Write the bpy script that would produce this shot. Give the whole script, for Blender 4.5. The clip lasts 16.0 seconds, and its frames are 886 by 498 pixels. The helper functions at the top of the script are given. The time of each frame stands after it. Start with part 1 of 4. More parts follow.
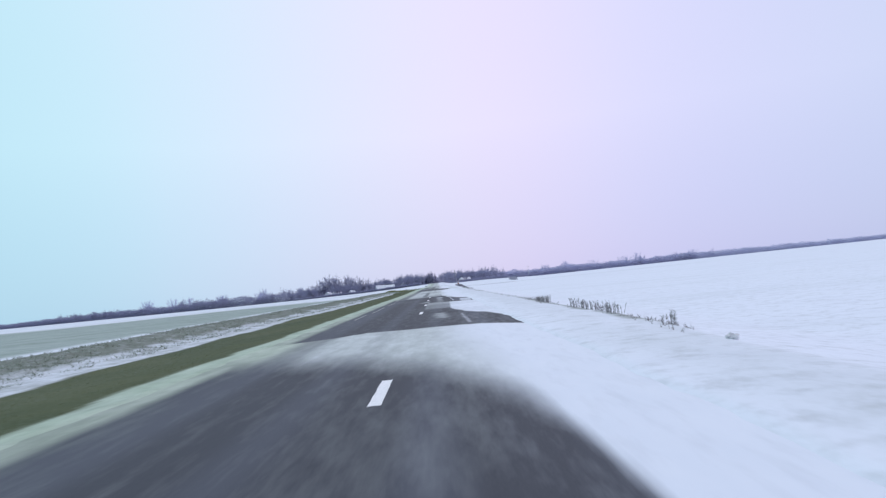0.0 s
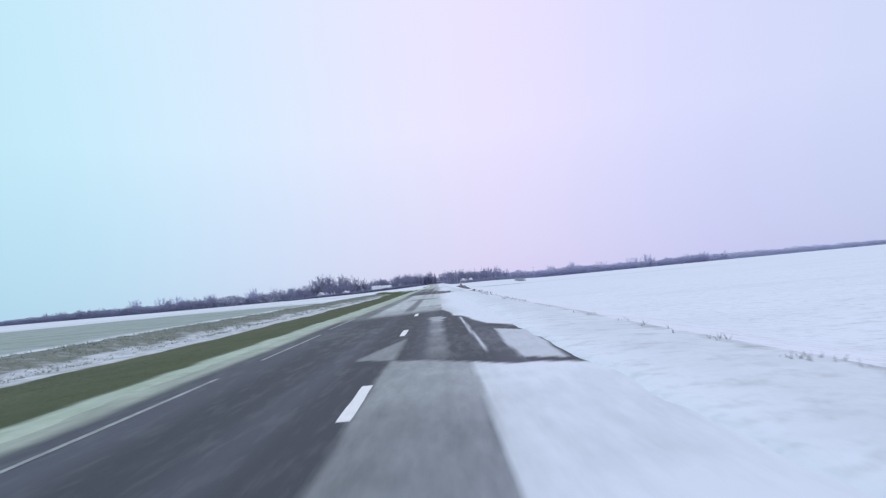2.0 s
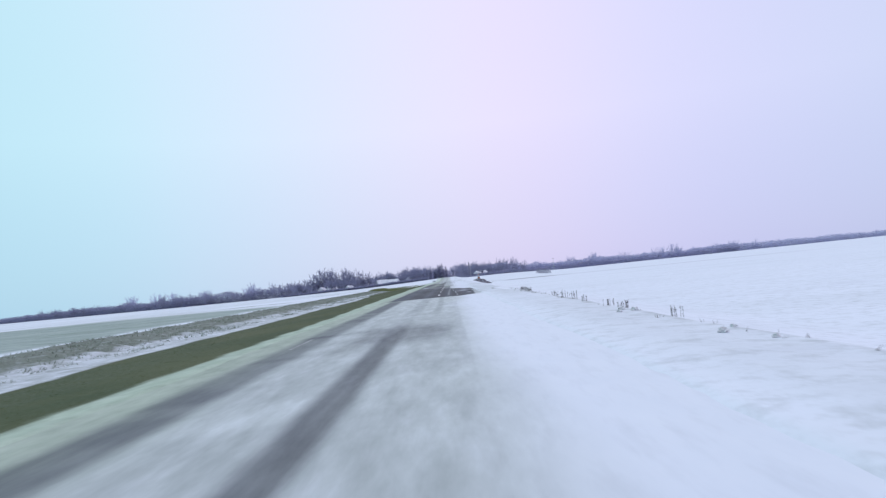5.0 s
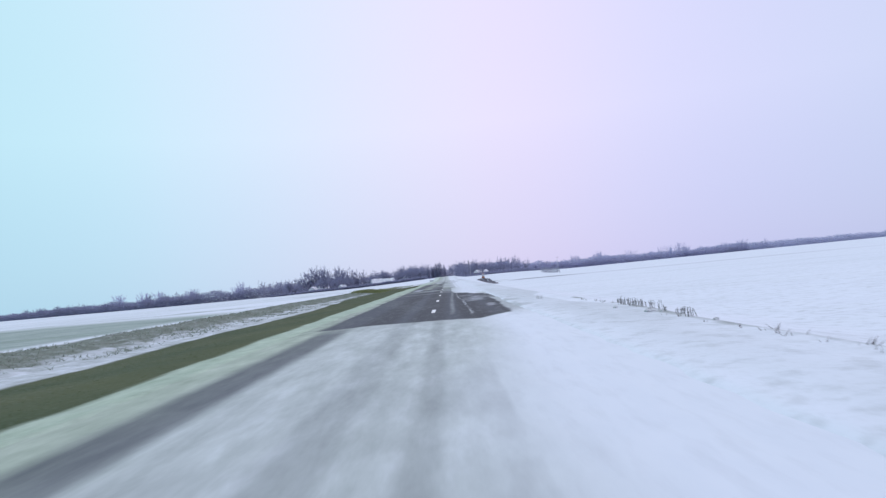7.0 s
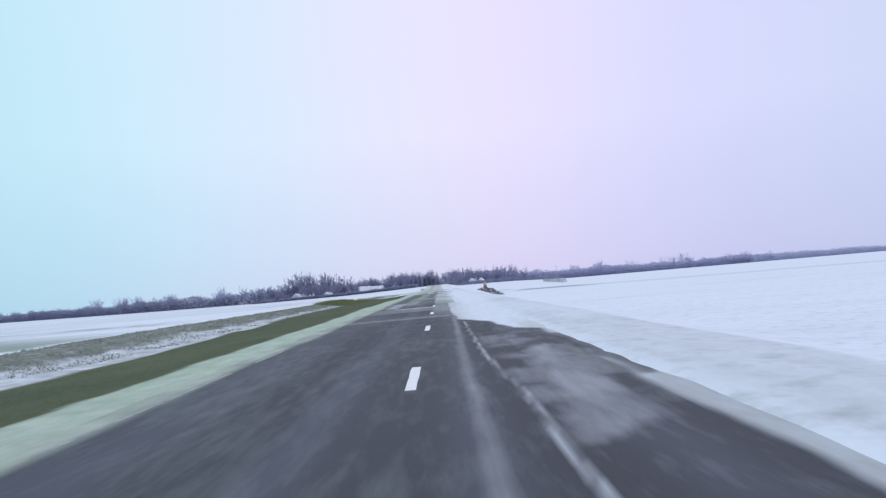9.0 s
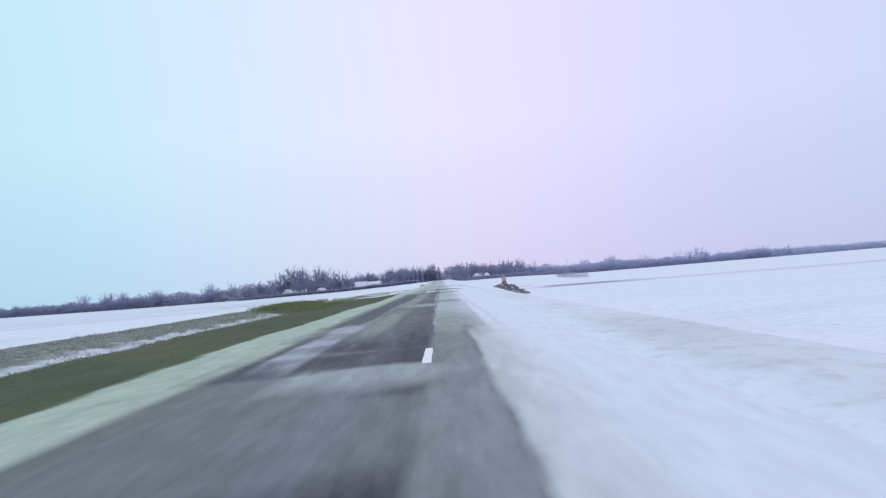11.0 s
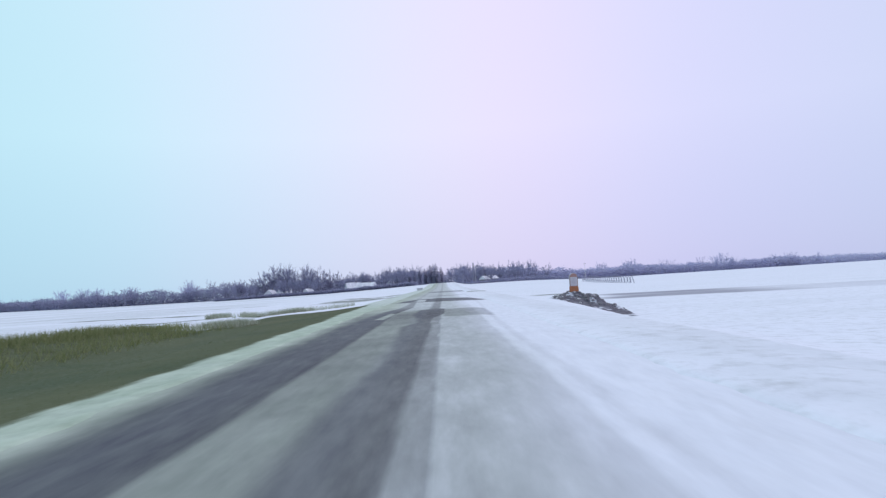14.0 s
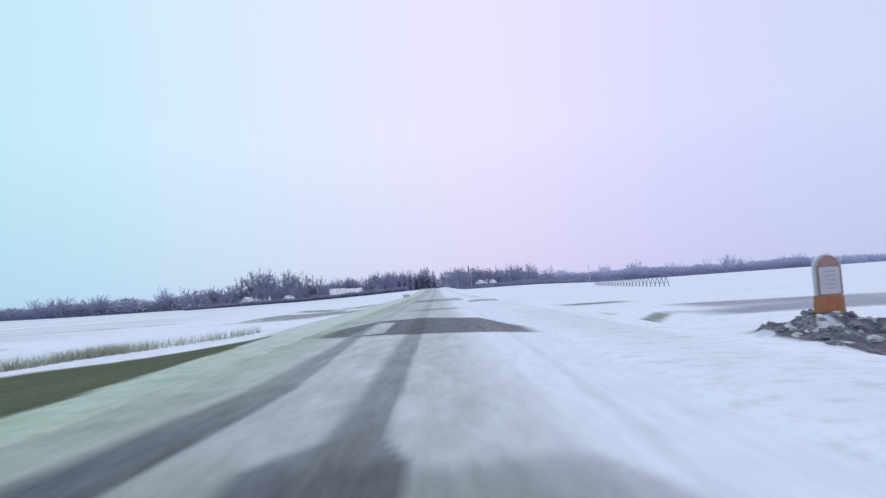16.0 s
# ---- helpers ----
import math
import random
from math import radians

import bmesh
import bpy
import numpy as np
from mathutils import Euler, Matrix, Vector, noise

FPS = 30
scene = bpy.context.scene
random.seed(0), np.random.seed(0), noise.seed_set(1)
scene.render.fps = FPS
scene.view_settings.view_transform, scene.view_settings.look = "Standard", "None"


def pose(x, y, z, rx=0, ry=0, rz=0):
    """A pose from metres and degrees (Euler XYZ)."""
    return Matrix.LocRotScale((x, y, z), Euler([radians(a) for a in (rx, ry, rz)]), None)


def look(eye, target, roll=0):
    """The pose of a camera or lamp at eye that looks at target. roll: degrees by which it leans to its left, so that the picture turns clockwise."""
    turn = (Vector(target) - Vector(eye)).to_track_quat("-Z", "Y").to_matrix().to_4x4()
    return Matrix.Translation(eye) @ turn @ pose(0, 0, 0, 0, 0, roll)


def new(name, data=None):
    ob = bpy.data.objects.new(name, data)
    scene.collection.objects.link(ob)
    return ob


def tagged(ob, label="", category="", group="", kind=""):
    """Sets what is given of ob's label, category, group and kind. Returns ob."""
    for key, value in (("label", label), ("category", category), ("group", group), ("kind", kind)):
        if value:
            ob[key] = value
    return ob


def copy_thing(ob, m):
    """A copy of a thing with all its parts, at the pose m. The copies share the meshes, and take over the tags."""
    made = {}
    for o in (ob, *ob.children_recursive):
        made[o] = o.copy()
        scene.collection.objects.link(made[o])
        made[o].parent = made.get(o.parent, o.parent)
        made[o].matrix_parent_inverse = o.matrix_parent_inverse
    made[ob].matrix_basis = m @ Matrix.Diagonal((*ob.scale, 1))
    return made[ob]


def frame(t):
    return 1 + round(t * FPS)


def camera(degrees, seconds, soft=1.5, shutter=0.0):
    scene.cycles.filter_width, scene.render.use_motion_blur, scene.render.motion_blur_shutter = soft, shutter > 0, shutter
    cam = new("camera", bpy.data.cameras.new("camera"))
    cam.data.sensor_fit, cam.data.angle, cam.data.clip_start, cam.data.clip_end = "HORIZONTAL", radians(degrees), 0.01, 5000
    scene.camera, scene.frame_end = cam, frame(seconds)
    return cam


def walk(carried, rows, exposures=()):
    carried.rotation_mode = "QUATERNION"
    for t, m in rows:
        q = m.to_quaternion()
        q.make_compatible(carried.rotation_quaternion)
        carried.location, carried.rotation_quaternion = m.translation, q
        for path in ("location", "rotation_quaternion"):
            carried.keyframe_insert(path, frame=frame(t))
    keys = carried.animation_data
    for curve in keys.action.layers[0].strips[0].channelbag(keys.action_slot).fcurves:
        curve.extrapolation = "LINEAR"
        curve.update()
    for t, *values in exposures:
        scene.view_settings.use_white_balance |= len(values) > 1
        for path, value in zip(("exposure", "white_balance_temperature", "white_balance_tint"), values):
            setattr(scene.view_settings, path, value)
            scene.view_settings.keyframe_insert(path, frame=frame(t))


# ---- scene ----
cam = camera(67.0, 16.0, soft=1.3, shutter=0.15)
PATH = [
    (0.0, pose(0.98, 0.33, 1.41, 92.88, 5.86, -0.43)),
    (0.5, pose(1.06, 9.44, 1.41, 92.46, 5.50, -0.59)),
    (1.0, pose(1.12, 18.79, 1.41, 93.18, 5.31, -0.54)),
    (1.5, pose(1.15, 27.95, 1.41, 92.86, 5.24, -0.21)),
    (2.0, pose(1.17, 37.13, 1.41, 92.96, 5.30, -0.43)),
    (2.5, pose(1.18, 45.87, 1.41, 92.70, 5.08, -0.12)),
    (3.0, pose(1.17, 54.44, 1.41, 92.92, 6.52, 0.30)),
    (3.5, pose(1.14, 62.53, 1.41, 93.15, 5.13, -0.10)),
    (4.0, pose(1.09, 70.50, 1.41, 92.80, 5.83, -0.10)),
    (4.5, pose(1.04, 78.28, 1.41, 92.55, 5.78, 0.49)),
    (7.0, pose(0.71, 113.41, 1.41, 92.41, 5.49, 0.37)),
    (7.5, pose(0.65, 120.64, 1.41, 92.62, 4.97, -0.20)),
    (8.0, pose(0.60, 128.16, 1.41, 92.68, 5.37, -0.14)),
    (8.5, pose(0.55, 135.46, 1.41, 93.32, 5.08, 0.12)),
    (9.0, pose(0.52, 143.29, 1.41, 93.07, 4.66, -0.27)),
    (11.5, pose(0.33, 185.18, 1.41, 92.70, 4.48, 0.05)),
    (12.0, pose(0.29, 193.27, 1.41, 92.82, 4.47, 0.66)),
    (12.5, pose(0.26, 201.30, 1.41, 92.55, 3.72, 0.43)),
    (13.0, pose(0.23, 209.24, 1.41, 92.66, 3.83, 0.04)),
    (13.5, pose(0.21, 217.28, 1.41, 92.75, 3.64, 0.17)),
    (14.0, pose(0.22, 225.10, 1.41, 92.94, 3.40, 0.07)),
    (14.5, pose(0.27, 232.89, 1.41, 92.94, 3.20, -0.67)),
    (15.0, pose(0.32, 240.97, 1.41, 92.97, 3.50, -0.42)),
    (15.5, pose(0.41, 248.81, 1.41, 93.24, 3.33, -0.50)),
    (16.0, pose(0.52, 256.44, 1.41, 93.35, 3.84, -0.50)),
]
walk(cam, PATH)

# ---- world and light ----
def sky():
    w = bpy.data.worlds.new("winter_sky")
    scene.world = w
    w.use_nodes = True
    nt = w.node_tree
    nt.nodes.clear()
    N, L = nt.nodes.new, nt.links.new
    out, bg = N("ShaderNodeOutputWorld"), N("ShaderNodeBackground")
    tc, sep = N("ShaderNodeTexCoord"), N("ShaderNodeSeparateXYZ")
    L(tc.outputs["Generated"], sep.inputs[0])
    # an even winter overcast: cooler to the west, lilac ahead, paler low down
    side, up = N("ShaderNodeValToRGB"), N("ShaderNodeValToRGB")
    half = N("ShaderNodeMath")
    half.operation, half.inputs[1].default_value, half.inputs[2].default_value = "MULTIPLY_ADD", 0.5, 0.5
    L(sep.outputs["X"], half.inputs[0])
    L(half.outputs[0], side.inputs[0])
    stops = [(0.18, (0.49, 0.78, 0.91)), (0.32, (0.62, 0.81, 0.97)), (0.52, (0.79, 0.755, 0.98)), (0.66, (0.69, 0.69, 0.97)), (0.80, (0.60, 0.66, 0.91))]
    ramp = side.color_ramp
    ramp.interpolation = "CARDINAL"
    while len(ramp.elements) < len(stops):
        ramp.elements.new(0.5)
    for e, (p, c) in zip(ramp.elements, stops):
        e.position, e.color = p, (*c, 1)
    L(sep.outputs["Z"], up.inputs[0])
    ramp = up.color_ramp
    ramp.elements[0].position, ramp.elements[0].color = 0.0, (0.82, 0.84, 0.90, 1)
    ramp.elements[1].position, ramp.elements[1].color = 0.22, (1.02, 1.02, 1.0, 1)
    mul = N("ShaderNodeMix")
    mul.data_type, mul.blend_type = "RGBA", "MULTIPLY"
    mul.inputs["Factor"].default_value = 1
    L(side.outputs[0], mul.inputs[6])
    L(up.outputs[0], mul.inputs[7])
    nishita = N("ShaderNodeTexSky")
    nishita.sky_type, nishita.sun_disc = "NISHITA", False
    nishita.sun_elevation, nishita.sun_rotation = radians(48), radians(22)
    scale = N("ShaderNodeMix")
    scale.data_type, scale.blend_type = "RGBA", "MULTIPLY"
    scale.inputs["Factor"].default_value = 1
    scale.inputs[7].default_value = (0.08, 0.08, 0.08, 1)
    L(nishita.outputs[0], scale.inputs[6])
    mix = N("ShaderNodeMix")
    mix.data_type = "RGBA"
    mix.inputs["Factor"].default_value = 0.06
    L(mul.outputs[2], mix.inputs[6])
    L(scale.outputs[2], mix.inputs[7])
    L(mix.outputs[2], bg.inputs["Color"])
    bg.inputs["Strength"].default_value = 1.05
    L(bg.outputs[0], out.inputs[0])


sky()
sun = new("sun", bpy.data.lights.new("sun", "SUN"))
sun.data.energy, sun.data.angle, sun.data.color = 0.85, radians(40), (1.0, 0.96, 0.98)
sun.matrix_world = look((0, 0, 80), (-25, -60, 8))


# ---- numbers ----
def value_noise(x, y, seed=0):
    """Smooth noise 0..1 over arrays."""
    xi, yi = np.floor(x).astype(np.int64), np.floor(y).astype(np.int64)
    u, v = x - xi, y - yi
    u, v = u * u * (3 - 2 * u), v * v * (3 - 2 * v)

    def h(a, b):
        n = (a * 374761393 + b * 668265263 + seed * 974634777) & 0xFFFFFFFF
        n = ((n ^ (n >> 13)) * 1274126177) & 0xFFFFFFFF
        return ((n ^ (n >> 16)) & 0xFFFF) / 65535.0

    return (h(xi, yi) * (1 - u) + h(xi + 1, yi) * u) * (1 - v) + (h(xi, yi + 1) * (1 - u) + h(xi + 1, yi + 1) * u) * v


def fractal(x, y, seed=0, octaves=3):
    total, size, gain = 0, 0, 1.0
    for k in range(octaves):
        total = total + gain * value_noise(x * 2 ** k, y * 2 ** k, seed + 7 * k)
        size += gain
        gain *= 0.5
    return total / size


def step(a, b, v):
    u = np.clip((v - a) / (b - a), 0, 1)
    return u * u * (3 - 2 * u)


def band(v, a, b, soft):
    return step(a - soft, a + soft, v) * (1 - step(b - soft, b + soft, v))


ROAD_L, ROAD_R = -4.35, 3.7
DITCH, FIELD, LOW = -0.3, -1.3, -0.45


def verge_edge(y):
    """Where the snowy shoulder ends and the grass begins."""
    base = np.interp(y, [0, 110, 135, 148, 188, 200, 206, 222, 234, 240, 256, 264, 276, 283], [-5.0, -4.95, -5.2, -5.5, -5.7, -6.0, -5.85, -6.1, -5.25, -5.3, -5.5, -5.75, -5.85, -6.4])
    return base + 0.25 * (fractal(y * 0.22, y * 0 + 3.3, 5) - 0.5) + 0.22 * (value_noise(y * 0.9, y * 0, 6) - 0.5)


def grass_outer(y):
    """The far rim of the grass, in the ditch."""
    return -10.7 - 1.9 * step(176, 206, y) + 1.3 * (fractal(y * 0.07, y * 0, 9) - 0.5)


def shoulder_edge(y):
    """Where the right shoulder falls away into the field."""
    return np.interp(y, [0, 12, 16, 60, 120, 134, 160], [5.45, 5.5, 5.8, 5.9, 5.9, 6.1, 5.9]) + 0.25 * (fractal(y * 0.15, y * 0, 27) - 0.5)


def rise(x, y):
    """The land lifts a little towards the village."""
    return 1.7 * step(420, 590, y) * step(-70, 0, x) * (1 - step(35, 110, x))


def ground_z(x, y):
    x, y = np.asarray(x, float), np.asarray(y, float)
    left = DITCH * step(-5.2, -10.5, x) + 0.36 * step(-12.4, -16.6, x) * (1 - step(-17.6, -24, x)) * (1 - step(256, 265, y)) + (LOW - DITCH) * step(-15, -28, x) + (FIELD - LOW) * step(-40, -160, x)
    apron = band(y, 256, 300, 7)
    edge = shoulder_edge(y) + 0.5 * apron
    right = -0.4 * step(edge, edge + 1.5, x) * (1 - apron) + (FIELD + 0.4 * (1 - apron)) * step(edge, 13 - 1.5 * apron, x)
    shoulder = -0.05 * step(ROAD_L + 0.3, ROAD_L - 0.4, x) + 0.02
    z = left + right + shoulder
    away = step(4.4, 7, np.abs(x))
    z = z + away * ((0.025 + 0.135 * step(0, -5, x)) * (fractal(x * 0.22, y * 0.16, 21) - 0.5) + (0.004 + 0.036 * step(0, -5, x)) * (fractal(x * 1.4, y * 1.1, 22) - 0.5))
    z = z + (0.05 * band(x, -27, -12.2, 1.0) + 0.2 * band(x, -17.4, -12.6, 0.5)) * (fractal(x * 1.7, y * 1.0, 23) - 0.5) * (1 - step(240, 262, y))
    z = z + 0.05 * band(x, ROAD_R + 0.3, 5.2, 0.4) * fractal(x * 0.5, y * 0.25, 24)
    rim = 0.22 * (fractal(y * 0.35, x * 0 + 2, 25) - 0.5) + 0.10 * (value_noise(y * 1.7, x * 0, 26) - 0.5)
    under = step(ROAD_L - 0.05, ROAD_L + 0.5, x + rim) * (1 - step(ROAD_R - 0.75, ROAD_R - 0.1, x + rim))
    z = z + 0.03 * (1 - under) * (1 - away)
    return z * (1 - under) - 0.12 * under + rise(x, y)


def patch(x, y, corners, soft=0.15, ragged_by=0.0, seed=70):
    """1 inside a convex patch whose corners run counter-clockwise, 0 outside."""
    if ragged_by:
        x = x + ragged_by * (fractal(x * 1.6, y * 0.8, seed) - 0.5)
        y = y + 3 * ragged_by * (fractal(x * 1.3, y * 0.6, seed + 1) - 0.5)
    inside = 1.0
    for (ax, ay), (bx, by) in zip(corners, corners[1:] + corners[:1]):
        n = math.hypot(bx - ax, by - ay)
        inside = inside * step(-soft, soft, ((bx - ax) * (y - ay) - (by - ay) * (x - ax)) / n)
    return inside


def glaze(x, y):
    """A long sheet of bluish ice in the far lane's outer wheel track."""
    return band(x + 0.25 * (fractal(x * 1.2, y * 0.5, 67) - 0.5), -3.45, -2.45, 0.14) * band(y + 0.8 * (x + 3), 189, 202, 1.2)


def snow_on_road(x, y):
    """How much snow lies on the asphalt: 0 bare to 1 white."""
    wob = fractal(x * 0.35, y * 0.12, 31) - 0.5
    fine = fractal(x * 1.3, y * 0.6, 39) - 0.5
    streak = step(0.40, 0.62, fractal(x * 0.16 + y * 0.03, y * 0.42 - x * 0.1, 33))
    yy = y + 0.5 * wob + 0.5 * fine
    xx = x + 0.10 * wob + 0.06 * fine
    over = lambda s, v: np.maximum(s, v)
    s = 0.06 * step(0.45, 0.75, fractal(x * 0.8, y * 0.15, 35)) + 0 * x
    # the first drift, from a soft rim to a crisp line
    rim = np.interp(x, [-4.4, -2.0, -0.9, 0.7, 1.3, 1.7, 2.0, 2.1, 3.8], [17.2, 16.0, 15.4, 13.5, 11.8, 10.7, 9.0, 8.0, -40])
    crisp = np.interp(x, [-4.3, -2.5, -1.5, 0.4, 2.2, 3.5, 3.8], [21.0, 21.6, 22.6, 22.3, 21.7, 19.8, 19.5])
    drift = step(-3.6, 1.2, yy - rim) * (1 - step(-0.25, 0.12, yy - crisp))
    drift = drift * (1 - 0.55 * band(xx, -3.3, -2.3, 0.3)) * (1 - 0.2 * band(xx, -1.0, -0.4, 0.2))
    s = over(s, drift)
    # the near lane's outer snow, its bays and its ridges
    lane = np.interp(y, [19.5, 20.0, 25, 28.8, 29.6, 31.4, 32.8, 34.2, 36.5, 44.8, 49, 49.5], [3.5, 3.5, 3.45, 2.9, 2.6, 2.12, 2.0, 1.73, 1.54, 1.6, 1.58, 1.6])
    near2 = np.interp(x, [-0.6, 0.1, 1.3, 2.2, 3.7], [50.8, 50.0, 49.3, 48.4, 47.5])
    s = over(s, step(-0.06, 0.08, xx - lane) * (1 - step(-0.2, 0.1, yy - near2)) * step(19.5, 20.5, y) * (0.9 + 0.1 * streak))
    s = over(s, band(xx + 0.15 * (fractal(x * 2, y, 50) - 0.5), 1.86, 1.98, 0.06) * band(yy, 22.6, 30.0, 0.4) * (0.22 + 0.5 * fractal(x, y * 0.8, 60)))
    s = over(s, patch(x, y, [(0.85, 27.2), (1.25, 27.0), (1.35, 30.4), (1.2, 32.2), (0.57, 32.1)], 0.26, 0.5) * 0.5)
    s = over(s, band(xx, 0.08, 1.6, 0.07) * step(36.0, 39.5, yy) * (1 - step(-0.2, 0.1, yy - near2)) * (0.32 + 0.22 * step(43, 47, y)))
    far2 = np.interp(x, [-0.9, 0.1, 1.9, 2.1, 3.3, 3.65], [72, 67.4, 61, 59.9, 57.3, 54])
    s = over(s, patch(x, y, [(-0.65, 50.8), (0.2, 50.2), (0.2, 55.6)], 0.08) * 0.4)
    s = over(s, band(xx, 0.78, 1.22, 0.14) * band(yy, 49.8, 66, 1.2) * (0.26 + 0.2 * streak))
    s = over(s, band(xx + 0.02 * (y - 56) * 0.3, 1.94, 2.01, 0.035) * band(yy, 50.6, 64.4, 0.6) * 0.85)
    s = over(s, patch(x, y, [(2.53, 48.9), (3.25, 48.4), (3.45, 54.9), (2.65, 56.3), (2.52, 52)], 0.06, 0.12) * 0.72)
    lane = np.interp(y, [56, 59, 62, 63.5, 65.3, 66, 68.5, 70.8, 74, 134], [3.7, 2.6, 2.25, 2.2, 2.0, 1.7, 1.66, 1.5, 1.2, 1.2])
    s = over(s, step(-0.06, 0.08, xx - lane) * step(-0.3, 0.3, y - far2) * step(56, 58, y) * (1 - step(134.6, 135.2, yy)))
    s = over(s, patch(x, y, [(0.7, 62.5), (1.15, 62.6), (1.35, 64.3), (1.1, 66.5), (0.68, 66.4)], 0.12, 0.5) * 0.62)
    # snow streaming over both lanes, with two worn tracks
    s = over(s, (0.2 + 0.5 * streak) * step(70, 76, yy - 0.8 * x) * (1 - step(80, 92, y)))
    s = over(s, (0.86 + 0.1 * streak) * step(73, 84, yy - 1.5 * x) * (1 - step(-0.3, 0.25, yy - np.interp(x, [-3.2, -2, -0.2, 1.6, 2.7], [135.7, 136.1, 135.6, 134.9, 136.6]))))
    thin = step(60, 78, y) * (1 - step(134, 137, y))
    s = s * (1 - 0.80 * band(xx, -3.45, -2.5, 0.22) * thin * (0.75 + 0.25 * streak))
    s = s * (1 - 0.72 * band(xx, -0.9, -0.36, 0.14) * step(72, 78, y) * (1 - step(98, 114, y)))
    s = s * (1 - 0.45 * band(xx - 0.02 * (y - 104), -1.6, 0.9, 0.4) * band(yy, 101.5, 107, 1.5))
    s = s * (1 - 0.35 * band(xx, -3.6, -1.2, 0.3) * band(yy, 96, 111, 3) * streak)
    s = s * (1 - 0.22 * (band(xx, -1.0, -0.4, 0.15) + band(xx, 0.2, 0.5, 0.1)) * step(110, 116, y))
    # the long bare stretch with its ridges and icy sheets
    mid = np.interp(y, [138, 152, 154, 156, 166], [1.46, 1.45, 1.38, 1.29, 1.25])
    s = over(s, band(xx + 0.12 * (fractal(x * 2.5, y * 1.3, 53) - 0.5), mid - 0.03, mid + 0.03, 0.05) * band(y, 137.8, 168, 0.8) * (0.22 + 0.5 * step(0.3, 0.7, fractal(x * 0 + 1, y * 0.45, 37))))
    s = over(s, band(xx, 0.68 + 0.007 * (y - 140), 0.84 + 0.007 * (y - 140), 0.09) * band(y, 139, 176, 1.5) * (0.18 + 0.22 * fractal(x, y * 0.35, 38)))
    s = over(s, patch(x, y, [(1.66, 148.8), (2.52, 149.5), (2.7, 157.9), (2.1, 156.4)], 0.2, 0.45) * (0.12 + 0.3 * fractal(x * 1.2, y * 0.5, 40)))
    s = over(s, patch(x, y, [(2.32, 142.5), (2.68, 142.8), (2.83, 145.3), (2.45, 145.4)], 0.1, 0.25) * 0.3)
    s = over(s, band(x, 1.4, 3.1, 0.1) * band(yy, 150.5, 163, 1.0) * step(0.40, 0.72, fractal(x * 0.7, y * 0.9, 56)) * 0.2)
    out = np.interp(y, [134.5, 137.5, 142, 146, 154, 158, 162, 163, 167, 170, 176], [2.6, 2.85, 2.98, 3.02, 3.05, 3.2, 3.2, 2.5, 2.1, 1.1, 0.95])
    s = over(s, step(-0.08, 0.12, xx - out + 0.18 * fine) * step(134.5, 136, y) * (0.94 - 0.24 * band(y, 138, 160, 2)))
    # a broken sheet, then driven snow with two wheel tracks that wander
    s = over(s, 0.25 * streak * band(yy, 168, 192, 2))
    s = over(s, band(xx, 0.0, 1.0, 0.15) * step(172, 184, yy) * 0.36)
    s = over(s, 0.6 * streak * band(yy, 186, 191.5, 1.5) * step(-3.0, -2.0, x))
    on = step(192, 199, yy)
    lane = 0.36 + 0.14 * (streak - 0.5) + 0.10 * step(216, 222, y) + 0.40 * step(257, 264, y)
    lane = np.where(x > -0.03 + 0.02 * wob, 0.58 + 0.2 * step(199, 212, y) + 0.12 * step(258, 264, y), lane)
    lane = over(lane, step(1.25, 1.75, xx) * 0.96)
    lane = over(lane, band(xx, -2.25, -1.45, 0.15) * 0.5 * (1 - step(207, 216, y)))
    at = [190, 200, 205, 218, 232, 250, 258, 262, 267, 271, 280]
    la = np.interp(y, at, [-3.4, -3.5, -3.95, -4.05, -3.75, -3.75, -3.4, -3.2, -2.6, -2.5, -2.5])
    lb = np.interp(y, at, [-3.0, -2.9, -2.6, -2.7, -2.22, -2.22, -2.3, -2.1, -1.75, -1.85, -2.1])
    worn = step(la - 0.3 + 0.15 * step(260, 266, y), la + 0.35 - 0.2 * step(260, 266, y), xx) * (1 - step(lb - 0.09, lb + 0.07, xx))
    lane = lane * (1 - worn * (0.86 - 0.34 * step(262, 268, y) - 0.32 * step(282, 292, y)))
    at = [192, 194, 197, 203, 210, 217, 234, 237, 241, 248, 250, 253, 256, 262, 263, 276]
    ia = np.interp(y, at, [-0.8, -0.85, -1.2, -1.35, -1.15, -1.3, -1.2, -0.92, -1.0, -1.25, -0.8, -0.95, -1.25, -1.2, -0.62, -0.54])
    ib = np.interp(y, at, [0.1, 0.1, 0.04, -0.05, -0.12, -0.22, -0.34, -0.3, -0.32, -0.25, -0.35, -0.30, 0.12, 0.17, -0.1, -0.06])
    inner = step(ia - 0.2, ia + 0.1, xx) * (1 - step(ib - 0.05, ib + 0.05, xx))
    lane = lane * (1 - inner * (0.66 + 0.18 * band(yy, 253, 262, 0.7) - 0.14 * step(262, 268, y) - 0.34 * step(284, 292, y)))
    lane = lane * (1 - 0.6 * patch(x, y, [(0.65, 192.5), (1.3, 192.5), (1.3, 195.5), (1.0, 198.3)], 0.1))
    lane = lane * (1 - 0.35 * band(yy, 220.5, 226, 1.0) * band(xx, -1.6, 1.5, 0.5))
    lane = over(lane, 0.62 * band(yy, 215.0, 220.0, 2.4) * band(xx, -2.4, 0.4, 0.8))
